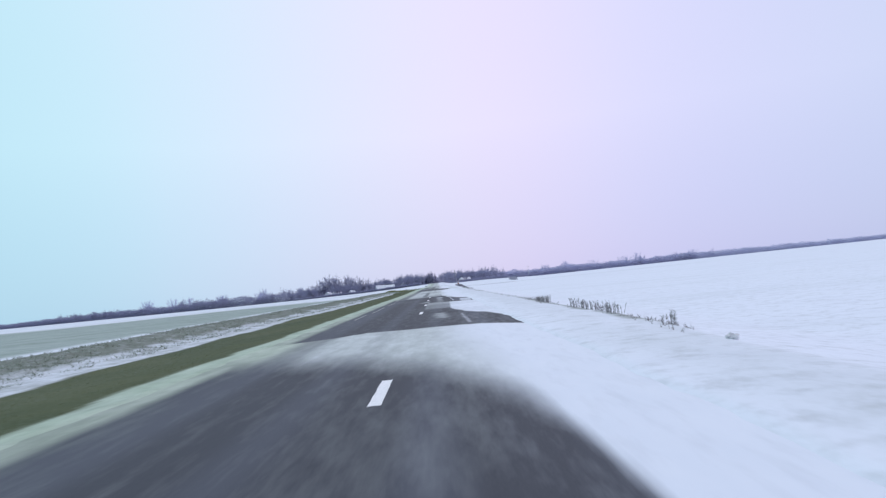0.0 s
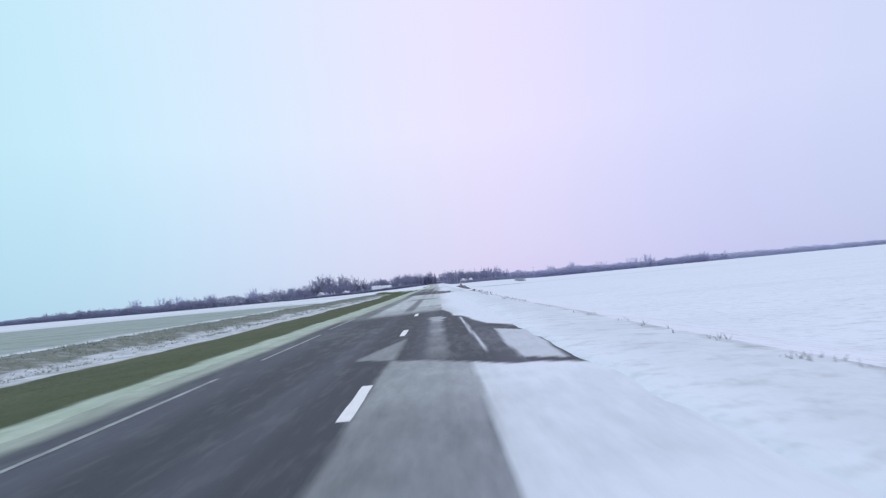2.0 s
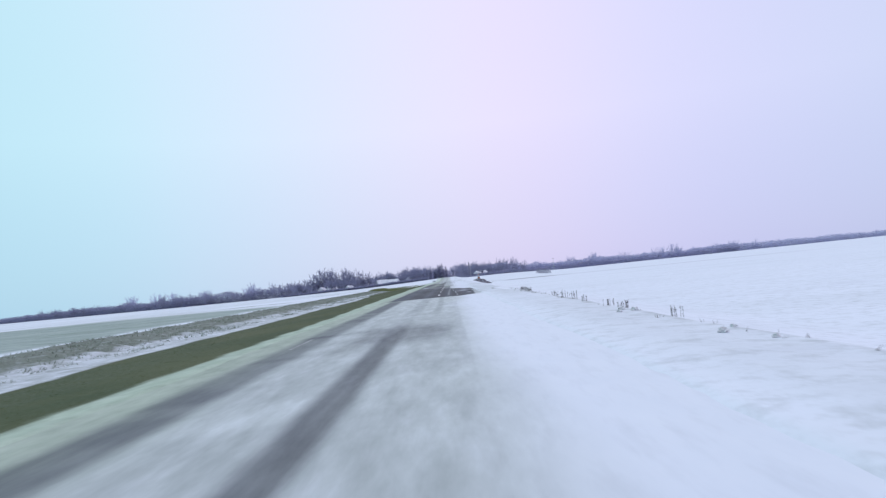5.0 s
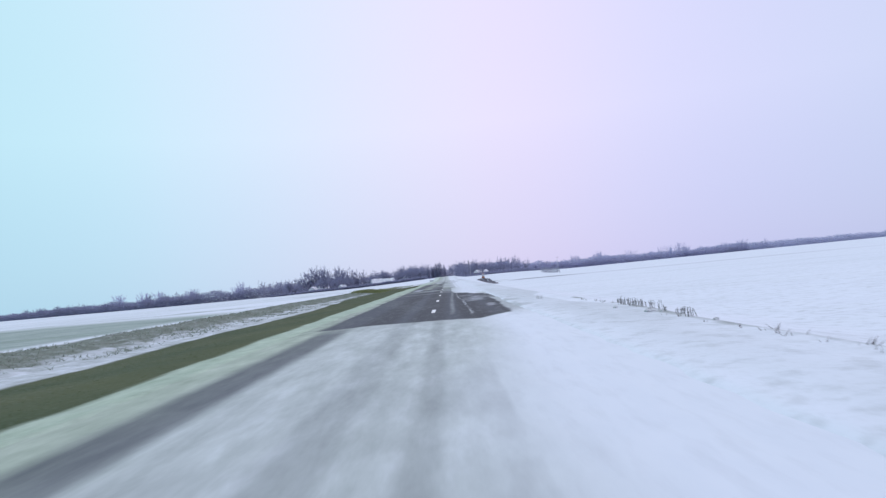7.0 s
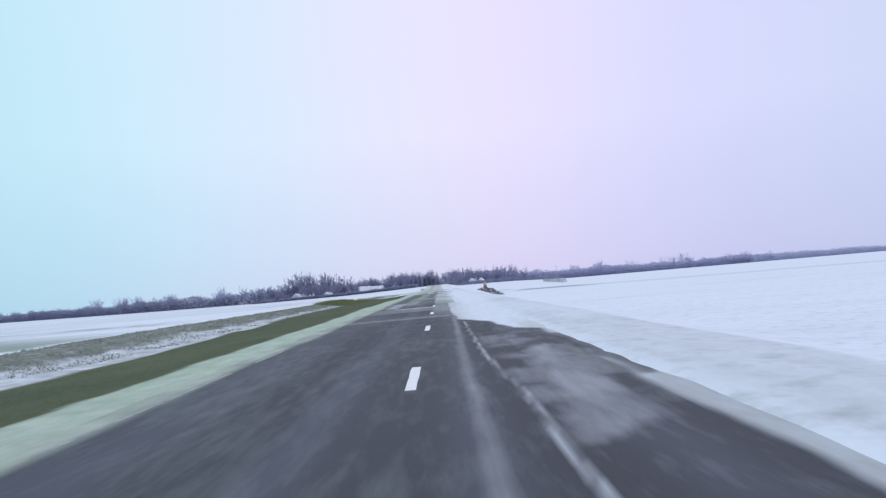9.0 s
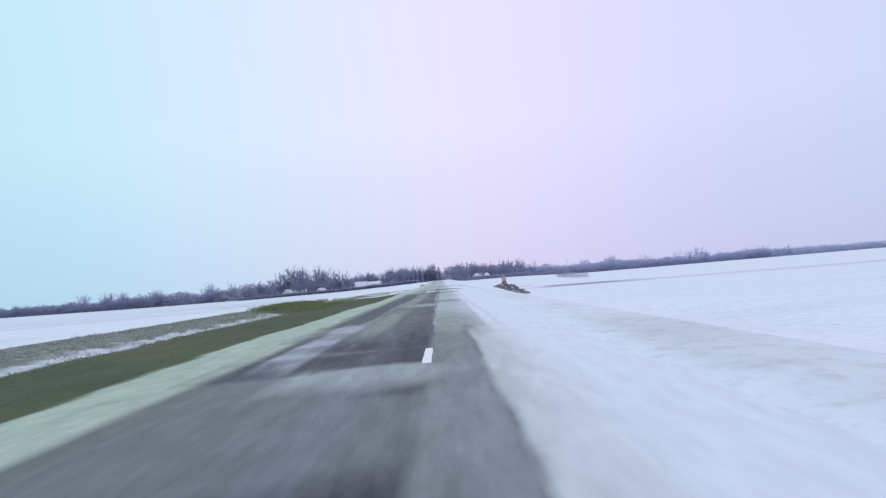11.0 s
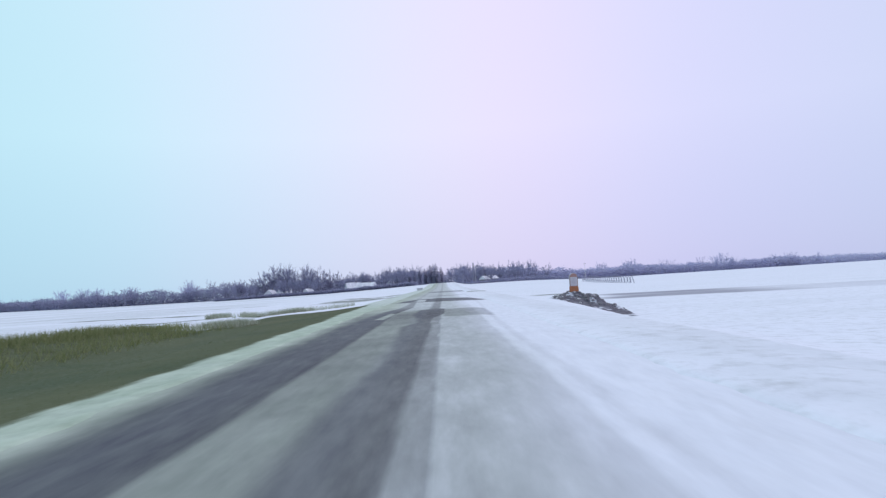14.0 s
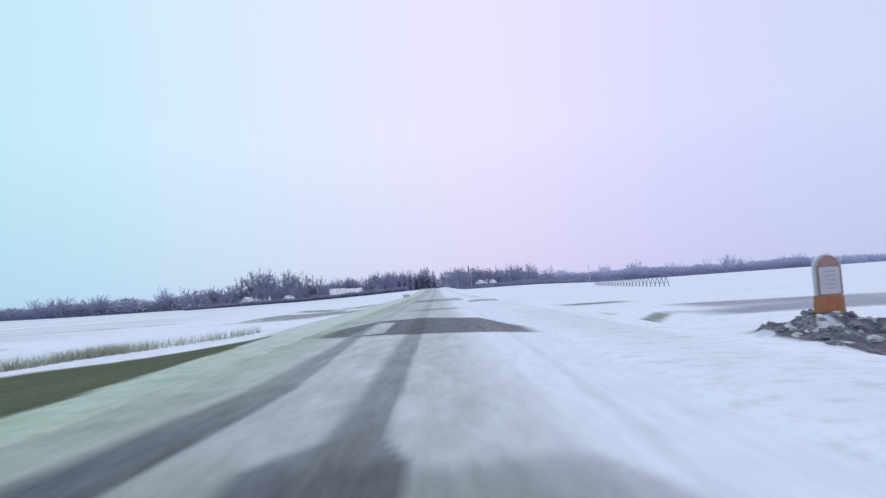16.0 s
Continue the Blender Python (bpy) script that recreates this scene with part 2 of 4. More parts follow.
    # a dusty stretch: thin grit over ice
    lane = lane * (1 - (0.42 + 0.2 * fine) * band(yy + 1.5 * step(1.6, 2.4, x), 253.5, 261.6, 0.35) * band(xx, 0.12, 2.2, 0.12))
    lane = lane * (1 - 0.3 * band(yy, 253.5, 260.5, 0.5) * band(xx, -2.2, -1.2, 0.2))
    lane = lane * (1 - 0.12 * band(xx, np.interp(y, [245, 258, 268, 278], [1.9, 2.05, 2.35, 2.5]), np.interp(y, [245, 258, 268, 278], [2.1, 2.25, 2.5, 2.65]), 0.08))
    s = s * (1 - on) + lane * on
    s = over(s, glaze(x, y) * (0.26 + 0.18 * streak + 0.3 * fine))
    s = over(s, 0.66 * patch(x, y, [(-2.87, 254.2), (-2.45, 253.5), (-2.26, 258.9), (-2.6, 259.7)], 0.07, 0.1))
    s = s * (1 - 0.4 * band(xx, -0.02, 0.03, 0.02) * band(y, 193, 262, 3))
    # the bare pad before the village, with one white sheet on it
    pad0 = np.interp(x, [-3.9, -2.6, -0.5, 1.7, 3.7], [279.2, 278.7, 278.0, 277.0, 275.0])
    pad1 = np.interp(x, [-3.9, -2.5, -1.9, -0.2, 2.3, 2.9, 3.7], [282.0, 288.3, 289.2, 289.8, 286.0, 280.5, 275.8])
    bare = step(-0.3, 0.15, yy - pad0) * (1 - step(-0.4, 0.6, yy - pad1))
    sheet_on = patch(x, y, [(-2.5, 278.8), (-1.41, 279.4), (-1.44, 286.5), (-2.3, 287.6)], 0.08, 0.12)
    s = s * (1 - 0.86 * bare * (1 - sheet_on) * step(-3.9, -3.3, x))
    s = s * (1 - 0.45 * band(yy, 300, 304, 0.7) * band(xx, -1.5, 2.0, 0.8))
    s = s * (1 - 0.5 * band(yy, 328, 346, 1.2) * band(xx, -2.2, 4.0, 0.6))
    # both rims carry snow everywhere
    s = over(s, step(-3.5, -3.95, x + 0.35 * wob) * (0.74 + 0.2 * streak) * (1 - 0.5 * band(y, 198, 262, 4) * step(-4.3, -3.8, x)))
    rest = (band(y, 19.6, 28.5, 0.5) + band(y, 47.4, 57, 0.5) + band(y, 135, 163, 0.8)).clip(0, 1)
    s = over(s, step(2.9, 3.6, x + 0.4 * wob) * (1 - rest))
    s = s * (1 - 0.8 * patch(x, y, [(3.1, 152.5), (3.55, 152.5), (3.6, 156), (3.4, 160), (3.1, 160)], 0.15, 0.3))
    return s.clip(0, 1)


# ---- materials ----
def material(name, rough=0.8, spec=0.3):
    m = bpy.data.materials.new(name)
    m.use_nodes = True
    b = m.node_tree.nodes["Principled BSDF"]
    b.inputs["Roughness"].default_value = rough
    b.inputs["Specular IOR Level"].default_value = spec
    return m, m.node_tree, b


def tex_noise(nt, scale, detail=4, rough=0.55, squash=None):
    n = nt.nodes.new("ShaderNodeTexNoise")
    n.inputs["Scale"].default_value, n.inputs["Detail"].default_value, n.inputs["Roughness"].default_value = scale, detail, rough
    tc = nt.nodes.new("ShaderNodeTexCoord")
    if squash:
        mp = nt.nodes.new("ShaderNodeMapping")
        mp.inputs["Scale"].default_value = squash
        nt.links.new(tc.outputs["Object"], mp.inputs[0])
        nt.links.new(mp.outputs[0], n.inputs[0])
    else:
        nt.links.new(tc.outputs["Object"], n.inputs[0])
    return n.outputs["Fac"]


def ramp(nt, fac, stops):
    r = nt.nodes.new("ShaderNodeValToRGB")
    e = r.color_ramp.elements
    while len(e) < len(stops):
        e.new(0.5)
    for el, (p, c) in zip(e, stops):
        el.position, el.color = p, (*c, 1) if len(c) == 3 else c
    nt.links.new(fac, r.inputs[0])
    return r.outputs[0]


def mixed(nt, fac, a, b, kind="MIX"):
    m = nt.nodes.new("ShaderNodeMix")
    m.data_type, m.blend_type = "RGBA", kind
    for v, sock in ((fac, m.inputs["Factor"]), (a, m.inputs[6]), (b, m.inputs[7])):
        if hasattr(v, "is_output"):
            nt.links.new(v, sock)
        else:
            sock.default_value = v if isinstance(v, float) else (*v, 1)
    return m.outputs[2]


def math_node(nt, op, a, b, clamp=False):
    m = nt.nodes.new("ShaderNodeMath")
    m.operation, m.use_clamp = op, clamp
    for v, sock in ((a, m.inputs[0]), (b, m.inputs[1])):
        if hasattr(v, "is_output"):
            nt.links.new(v, sock)
        else:
            sock.default_value = v
    return m.outputs[0]


def bump(nt, bsdf, height, strength, dist=0.02):
    b = nt.nodes.new("ShaderNodeBump")
    b.inputs["Strength"].default_value, b.inputs["Distance"].default_value = strength, dist
    nt.links.new(height, b.inputs["Height"])
    nt.links.new(b.outputs[0], bsdf.inputs["Normal"])


def attribute(nt, name):
    a = nt.nodes.new("ShaderNodeAttribute")
    a.attribute_name = name
    return a.outputs["Fac"]


def ragged(nt, cover, noise_fac, spread=0.5):
    """A cover value broken up by noise into ragged edges."""
    n = math_node(nt, "SUBTRACT", noise_fac, 0.5)
    n = math_node(nt, "MULTIPLY", n, spread)
    return math_node(nt, "ADD", n, cover, True)


SNOW = [(0.3, (0.692, 0.728, 0.80)), (0.55, (0.712, 0.746, 0.815)), (0.8, (0.728, 0.76, 0.824))]


def road_material():
    m, nt, b = material("asphalt_with_blown_snow", 0.85, 0.25)
    grain, wide = tex_noise(nt, 60, 5, 0.7), tex_noise(nt, 0.9, 4, 0.5, (1, 0.05, 1))
    dark = mixed(nt, 0.35, ramp(nt, wide, [(0.3, (0.041, 0.045, 0.060)), (0.7, (0.055, 0.060, 0.079))]), ramp(nt, grain, [(0.3, (0.018, 0.019, 0.023)), (0.75, (0.095, 0.098, 0.105))]))
    # Wheel paths: worn paler, with a bluish sky sheen put into the base colour.
    dark = mixed(nt, math_node(nt, "MULTIPLY", attribute(nt, "wheel"), 0.5), dark, (0.11, 0.121, 0.154))
    driven = ramp(nt, tex_noise(nt, 2.2, 6, 0.65, (1, 0.25, 1)), [(0.3, (0.40, 0.435, 0.43)), (0.55, (0.51, 0.55, 0.55)), (0.78, (0.64, 0.68, 0.70))])
    # Road sand; part of its green is a tinted-glass light cast put into the colour.
    grit = ramp(nt, tex_noise(nt, 1.6, 6, 0.65, (1, 0.4, 1)), [(0.3, (0.31, 0.37, 0.295)), (0.7, (0.47, 0.53, 0.45))])
    driven = mixed(nt, attribute(nt, "dust"), driven, grit)
    snow = mixed(nt, attribute(nt, "clean"), driven, ramp(nt, tex_noise(nt, 3.0, 5, 0.6, (1, 0.3, 1)), SNOW))
    fac = ragged(nt, attribute(nt, "snow"), tex_noise(nt, 4.5, 6, 0.6, (1.0, 0.17, 1)), 0.38)
    fac = math_node(nt, "MULTIPLY", fac, 0.94)
    nt.links.new(mixed(nt, fac, dark, snow), b.inputs["Base Color"])
    bump(nt, b, grain, 0.25, 0.01)
    return m


def ground_material():
    m, nt, b = material("field_snow_and_verge", 0.9, 0.2)
    fine, mid, wide = tex_noise(nt, 9, 6, 0.7), tex_noise(nt, 0.9, 5, 0.6), tex_noise(nt, 0.07, 4, 0.55, (0.4, 1, 1))
    snow = mixed(nt, 0.5, ramp(nt, mid, SNOW), ramp(nt, wide, SNOW))
    turf = mixed(nt, 0.5, ramp(nt, tex_noise(nt, 26, 5, 0.7), [(0.3, (0.046, 0.062, 0.025)), (0.7, (0.060, 0.076, 0.033))]), ramp(nt, mid, [(0.3, (0.050, 0.070, 0.026)), (0.7, (0.084, 0.094, 0.040))]))
    turf = mixed(nt, 0.45, turf, ramp(nt, tex_noise(nt, 0.16, 4, 0.6), [(0.35, (0.030, 0.052, 0.020)), (0.65, (0.096, 0.100, 0.045))]))
    soil = ramp(nt, fine, [(0.3, (0.10, 0.115, 0.095)), (0.7, (0.21, 0.235, 0.20))])
    stubble = ramp(nt, tex_noise(nt, 1.4, 6, 0.7, (0.25, 1, 1)), [(0.3, (0.15, 0.20, 0.165)), (0.75, (0.36, 0.43, 0.39))])
    c = mixed(nt, ragged(nt, attribute(nt, "stubble"), tex_noise(nt, 0.12, 5, 0.6, (0.3, 1, 1)), 0.5), snow, stubble)
    # West shoulder sand, greened by a tinted-glass cast in its colour; east stays grey.
    dusty = ramp(nt, tex_noise(nt, 1.6, 6, 0.65, (1, 0.4, 1)), [(0.3, (0.29, 0.37, 0.28)), (0.7, (0.45, 0.53, 0.43))])
    grey = ramp(nt, tex_noise(nt, 1.8, 6, 0.65, (1, 0.4, 1)), [(0.3, (0.30, 0.335, 0.34)), (0.7, (0.48, 0.51, 0.53))])
    dusty = mixed(nt, attribute(nt, "east"), dusty, grey)
    c = mixed(nt, ragged(nt, attribute(nt, "dust"), mid, 0.25), c, dusty)
    c = mixed(nt, ragged(nt, attribute(nt, "track"), tex_noise(nt, 0.6, 6, 0.65, (0.3, 1, 1)), 0.5), c, ramp(nt, fine, [(0.3, (0.20, 0.205, 0.25)), (0.7, (0.36, 0.37, 0.43))]))
    c = mixed(nt, ragged(nt, attribute(nt, "soil"), tex_noise(nt, 1.7, 7, 0.7), 1.5), c, soil)
    c = mixed(nt, ragged(nt, attribute(nt, "grass"), fine, 0.45), c, turf)
    nt.links.new(c, b.inputs["Base Color"])
    bump(nt, b, mid, 0.035, 0.05)
    return m


def plain(name, dark, light, scale=6.0, rough=0.8, detail=5, spec=0.3, strength=0.2):
    m, nt, b = material(name, rough, spec)
    n, n2 = tex_noise(nt, scale, detail, 0.65), tex_noise(nt, scale * 0.13, 3)
    mean = [(p + q) / 2 for p, q in zip(dark, light)]
    c = mixed(nt, 0.6, ramp(nt, n2, [(0.3, mean), (0.7, light)]), ramp(nt, n, [(0.3, dark), (0.72, light)]))
    nt.links.new(c, b.inputs["Base Color"])
    bump(nt, b, n, strength)
    return m


def strands(name, dark, light, rough=0.85):
    """Stalks, blades and twigs: each strand its own tone."""
    m, nt, b = material(name, rough, 0.15)
    g = nt.nodes.new("ShaderNodeNewGeometry")
    tone = ramp(nt, g.outputs["Random Per Island"], [(0.0, dark), (1.0, light)])
    nt.links.new(tone, b.inputs["Base Color"])
    thin, blend = nt.nodes.new("ShaderNodeBsdfTranslucent"), nt.nodes.new("ShaderNodeMixShader")
    blend.inputs[0].default_value = 0.45
    nt.links.new(tone, thin.inputs["Color"])
    nt.links.new(b.outputs[0], blend.inputs[1])
    nt.links.new(thin.outputs[0], blend.inputs[2])
    nt.links.new(blend.outputs[0], nt.nodes["Material Output"].inputs["Surface"])
    return m


M_ROAD, M_GROUND = road_material(), ground_material()
M_PAINT = plain("worn_road_paint", (0.55, 0.56, 0.58), (0.86, 0.86, 0.86), 25, 0.6)
M_EDGE = plain("dirty_edge_paint", (0.09, 0.10, 0.10), (0.38, 0.40, 0.40), 3.0, 0.7, 6)
M_GRASS = strands("dry_green_grass", (0.074, 0.098, 0.038), (0.112, 0.122, 0.052))
M_REED = strands("straw_reeds", (0.15, 0.175, 0.07), (0.29, 0.305, 0.155))
M_BANKWEED = strands("frosty_bank_grass", (0.16, 0.185, 0.145), (0.38, 0.42, 0.36))
M_STRAW = strands("pale_straw", (0.24, 0.27, 0.19), (0.56, 0.58, 0.48))
M_WEED = strands("dead_weeds", (0.17, 0.16, 0.17), (0.46, 0.45, 0.45))
# Village twigs: the lilac-blue is distance haze mixed into the base colour.
M_TWIG = strands("haze_lilac_twigs", (0.27, 0.28, 0.40), (0.34, 0.35, 0.48))
# Paler, bluer twigs for the far belts: distance haze painted into the colour.
M_FAR_HAZE = strands("far_haze_twigs", (0.46, 0.48, 0.63), (0.54, 0.56, 0.71))
M_MIST = strands("mid_haze_twigs", (0.45, 0.46, 0.62), (0.54, 0.55, 0.71))
# Needles lifted to lilac, so the haze before the firs sits in their colour.
M_FIR = strands("haze_pale_fir_needles", (0.30, 0.30, 0.42), (0.50, 0.49, 0.64))
# Trunks share the lilac haze tint of the twigs.
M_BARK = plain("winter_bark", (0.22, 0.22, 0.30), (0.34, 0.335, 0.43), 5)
M_FENCE = plain("grey_fence_timber", (0.20, 0.20, 0.25), (0.36, 0.36, 0.42), 4)
M_CLOD = plain("frozen_clods", (0.10, 0.097, 0.11), (0.30, 0.29, 0.31), 4)
M_MOUND = plain("snowy_earth", (0.22, 0.21, 0.21), (0.80, 0.80, 0.82), 3.2, 0.9, 7)
M_CASING = plain("frosted_mauve_paint", (0.30, 0.26, 0.29), (0.46, 0.42, 0.46), 8, 0.7)
M_ORANGE = plain("weathered_orange_paint", (0.29, 0.105, 0.055), (0.45, 0.19, 0.09), 9, 0.6)
M_RUST = plain("rust_red_paint", (0.20, 0.095, 0.07), (0.32, 0.16, 0.12), 9, 0.7)
M_HEAD = plain("faded_red_plate", (0.20, 0.115, 0.11), (0.44, 0.27, 0.24), 5, 0.6)
M_PANEL = plain("dirty_white_plate", (0.42, 0.40, 0.44), (0.62, 0.60, 0.64), 7, 0.6)
M_GREYBAR = plain("faded_grey_lettering", (0.36, 0.34, 0.38), (0.47, 0.45, 0.49), 9)
M_CONCRETE = plain("pale_concrete", (0.46, 0.46, 0.48), (0.66, 0.66, 0.68), 6)
M_WALL = plain("house_plaster", (0.42, 0.42, 0.46), (0.58, 0.58, 0.62), 2)
M_WALLDARK = plain("dark_timber_wall", (0.14, 0.13, 0.15), (0.24, 0.22, 0.25), 3)
M_ROOFSNOW = plain("roof_snow", (0.30, 0.31, 0.40), (0.92, 0.92, 0.94), 0.9)
M_PANE = plain("dark_window_pane", (0.06, 0.06, 0.08), (0.12, 0.12, 0.15), 3, 0.2)


# ---- mesh tools ----
def mesh_object(name, verts, faces, mat, parent=None, label="", smooth=False):
    me = bpy.data.meshes.new(name)
    me.from_pydata([tuple(v) for v in verts], [], [tuple(f) for f in faces])
    me.materials.append(mat)
    if smooth:
        me.polygons.foreach_set("use_smooth", [True] * len(me.polygons))
    me.update()
    ob = new(name, me)
    ob.parent = parent
    if label:
        ob["label"] = label
    return ob


def part(name, bm, mat, parent=None, label="", smooth=False):
    me = bpy.data.meshes.new(name)
    bmesh.ops.recalc_face_normals(bm, faces=bm.faces)
    bm.to_mesh(me)
    bm.free()
    me.materials.append(mat)
    if smooth:
        me.polygons.foreach_set("use_smooth", [True] * len(me.polygons))
    ob = new(name, me)
    ob.parent = parent
    if label:
        ob["label"] = label
    return ob


def box_bm(lo, hi, bevel=0.0, bm=None):
    bm = bm or bmesh.new()
    c = [(a + b) / 2 for a, b in zip(lo, hi)]
    s = [b - a for a, b in zip(lo, hi)]
    made = bmesh.ops.create_cube(bm, size=1, matrix=Matrix.Translation(c) @ Matrix.Diagonal((*s, 1)))
    if bevel:
        edges = list({e for v in made["verts"] for e in v.link_edges})
        bmesh.ops.bevel(bm, geom=edges, offset=bevel, segments=2, affect="EDGES", profile=0.5)
    return bm


def rod_bm(a, b, r0, r1, sides=6, bm=None):
    """A tapered rod from a to b."""
    bm = bm or bmesh.new()
    a, b = Vector(a), Vector(b)
    q = (b - a).to_track_quat("Z", "Y").to_matrix().to_4x4()
    bmesh.ops.create_cone(bm, cap_ends=True, segments=sides, radius1=r0, radius2=r1, depth=(b - a).length, matrix=Matrix.Translation((a + b) / 2) @ q)
    return bm


def empty(name, x, y, z, turn=0.0):
    ob = new(name)
    ob.empty_display_size = 0.3
    ob.matrix_basis = pose(x, y, z, 0, 0, turn)
    return ob


def gz(x, y):
    return float(ground_z(np.array([x]), np.array([y]))[0])


# ---- ground and road ----
def sheet(name, xs, ys, zfun, mat, attrs):
    X, Y = np.meshgrid(xs, ys)
    Z = zfun(X, Y)
    nx, ny = len(xs), len(ys)
    me = bpy.data.meshes.new(name)
    me.vertices.add(nx * ny)
    me.vertices.foreach_set("co", np.stack([X, Y, Z], -1).ravel())
    i = (np.arange(ny - 1)[:, None] * nx + np.arange(nx - 1)[None]).ravel()
    quads = np.stack([i, i + 1, i + nx + 1, i + nx], -1)
    me.loops.add(quads.size)
    me.loops.foreach_set("vertex_index", quads.ravel())
    me.polygons.add(len(quads))
    me.polygons.foreach_set("loop_start", np.arange(len(quads)) * 4)
    me.update(calc_edges=True)
    me.polygons.foreach_set("use_smooth", np.ones(len(quads), bool))
    for key, fun in attrs.items():
        a = me.attributes.new(key, "FLOAT", "POINT")
        a.data.foreach_set("value", fun(X, Y).ravel().astype(np.float32))
    me.materials.append(mat)
    return new(name, me)


def lines(*spans):
    """Grid lines: (from, to, step) spans in order."""
    out = []
    for a, b, s in spans:
        out += list(np.linspace(a, b, max(2, round(abs(b - a) / s)) + 1)[:-1])
    return np.array(out + [spans[-1][1]])


def grass_mask(x, y):
    g = band(x, grass_outer(y), verge_edge(y), 0.12) * (1 - step(-1.0, 1.0, y - 1.3 * (x + 6.5) - 284))
    clump = band(x, -17.2, -10, 0.5) * band(y + 0.8 * (x + 14), 232, 262, 1.5)
    return np.maximum(g, clump).clip(0, 1)


def thin_soil(x, y, n):
    """Strips of earth blown bare in the fields."""
    thin = 0.85 * (band(y + 0.35 * (x - 10), 305, 309, 0.8) * band(x, 9.6, 13.0, 0.8) + band(y - 2.2 * (x - 12.2), 292.5, 296, 0.8) * band(x, 11.0, 16.0, 0.8) + band(y, 289.5, 293.5, 0.8) * band(x, 8.4, 11.6, 1.0) + band(y, 325, 331, 1.0) * band(x, 14, 20, 1.5))
    low = 0.8 * band(y, 316, 322, 1.5) * band(x, 3, 9, 1.0) + 0.5 * band(y, 344, 350, 1.5) * band(x, 5, 12, 1.0)
    left = 0.9 * band(y + 0.373 * x, 284.6, 287.4, 0.5) * band(x, -42, -25.2, 0.8) + 0.9 * band(y + 0.258 * x, 272.0, 274.0, 0.4) * band(x, -25, -17.7, 0.6) + (0.5 * band(y - 0.2 * x, 330, 334, 1.0) * step(-24, -30, x) + 0.5 * band(y + 0.3 * x, 208, 212, 1.2) * step(-26, -32, x)) * step(0.25, 0.5, n)
    far = band(x, -17, -6.4 - 0.03 * (y - 314), 0.8) * band(y, 311, 345, 4) * 0.8 * step(0.25, 0.5, fractal(x * 0.3, y * 0.2, 57))
    return thin + low + left + far


def soil_mask(x, y):
    n = fractal(x * 0.9, y * 0.5, 41)
    rough = fractal(x * 1.6, y * 1.1, 46)
    outer = -17.6 - 4.5 * step(168, 196, y)
    bank = ((0.92 + 0.25 * rough) * band(x + 1.2 * (n - 0.5), outer, -14.0, 0.6) + (0.22 + 0.42 * rough) * band(x + 0.8 * (n - 0.5), -14.2, grass_outer(y) + 0.2, 0.5) + 0.5 * band(x + 1.2 * (n - 0.5), outer - 0.4, outer + 0.4, 0.25) + 0.3 * band(x, -24, -18, 1.5) * step(0.55, 0.75, rough)) * (1 - step(233, 241, y + 0.8 * (x + 14)))
    at = shoulder_edge(y)
    edge = 0.7 * band(x + 0.5 * (n - 0.5), at - 0.05, at + 0.3, 0.15) * (band(y, 12, 44, 4) + 0.5 * band(y, 44, 130, 6) + band(y, 127, 146, 4)).clip(0, 1) * step(0.25, 0.6, n)
    shoulder = 0.4 * band(x, 2.9, 3.9, 0.25) * band(y, 137, 152, 2) * step(0.45, 0.7, n)
    return (bank + edge + shoulder + thin_soil(x, y, n)).clip(0, 1)


def track_mask(x, y):
    """A farm track of frozen mud across the field."""
    n = fractal(x * 0.9, y * 0.5, 41)
    return 0.95 * band(y + 0.3 * (x - 22).clip(0, 30) + 1.2 * (n - 0.5), 296.5, 314.5, 1.0) * step(0, 0.9, x - 18.0 - 0.22 * (y - 300)) * (1 - 0.72 * step(31, 40, x)) * (1 - step(90, 140, x)) * (0.7 + 0.3 * step(0.1, 0.4, fractal(x * 0.05, y * 0.22, 43)))


def dust_mask(x, y):
    """Sand and road dirt blown over the shoulder snow."""
    left = (0.97 - 0.3 * step(262, 290, y)) * band(x, -7.0, -3.2, 0.3)
    at = shoulder_edge(y) - 1.0 * band(y, 137, 150, 3)
    right = (0.26 + 0.20 * band(y, 132, 200, 10)) * step(2.6, 3.4, x) * (1 - step(at - 0.1, at + 0.25, x)) * step(3.2, 4.8 - 0.9 * band(y, 138, 190, 12), x) * (0.55 + 0.45 * step(0.2, 0.6, fractal(x * 0.4, y * 0.12, 45)))
    return (left + right).clip(0, 1)


def stubble_mask(x, y):
    wide = 0.9 * step(-24, -28, x) * (1 - step(-260, -460, x + 0.4 * y)) * step(-60, 20, y) * (1 - step(170, 192, y + 0.6 * x + 14 * (fractal(x * 0.03, y * 0.05, 58) - 0.5)))
    return np.maximum(wide, 0.22 * step(-22, -40, x) * step(0.35, 0.6, fractal(x * 0.03, y * 0.12, 59)))


ground = sheet("ground", lines((-3600, -600, 300), (-600, -120, 30), (-120, -40, 4), (-40, -22, 0.8), (-22, -5.6, 0.2), (-5.6, -3.4, 0.15), (-3.4, 2.6, 0.75), (2.6, 6.8, 0.1), (6.8, 16, 0.4), (16, 60, 3), (60, 200, 14), (200, 800, 60), (800, 3600, 350)),
               lines((-400, -20, 40), (-20, 4, 1), (4, 345, 0.4), (345, 420, 2.5), (420, 900, 20), (900, 3900, 300)), ground_z, M_GROUND,
               {"grass": grass_mask, "soil": soil_mask, "stubble": stubble_mask, "dust": dust_mask, "track": track_mask, "east": lambda x, y: step(0, 1, x)})
tagged(ground, "flat snow-covered farmland with grassy road verges", "ground", kind="structure")

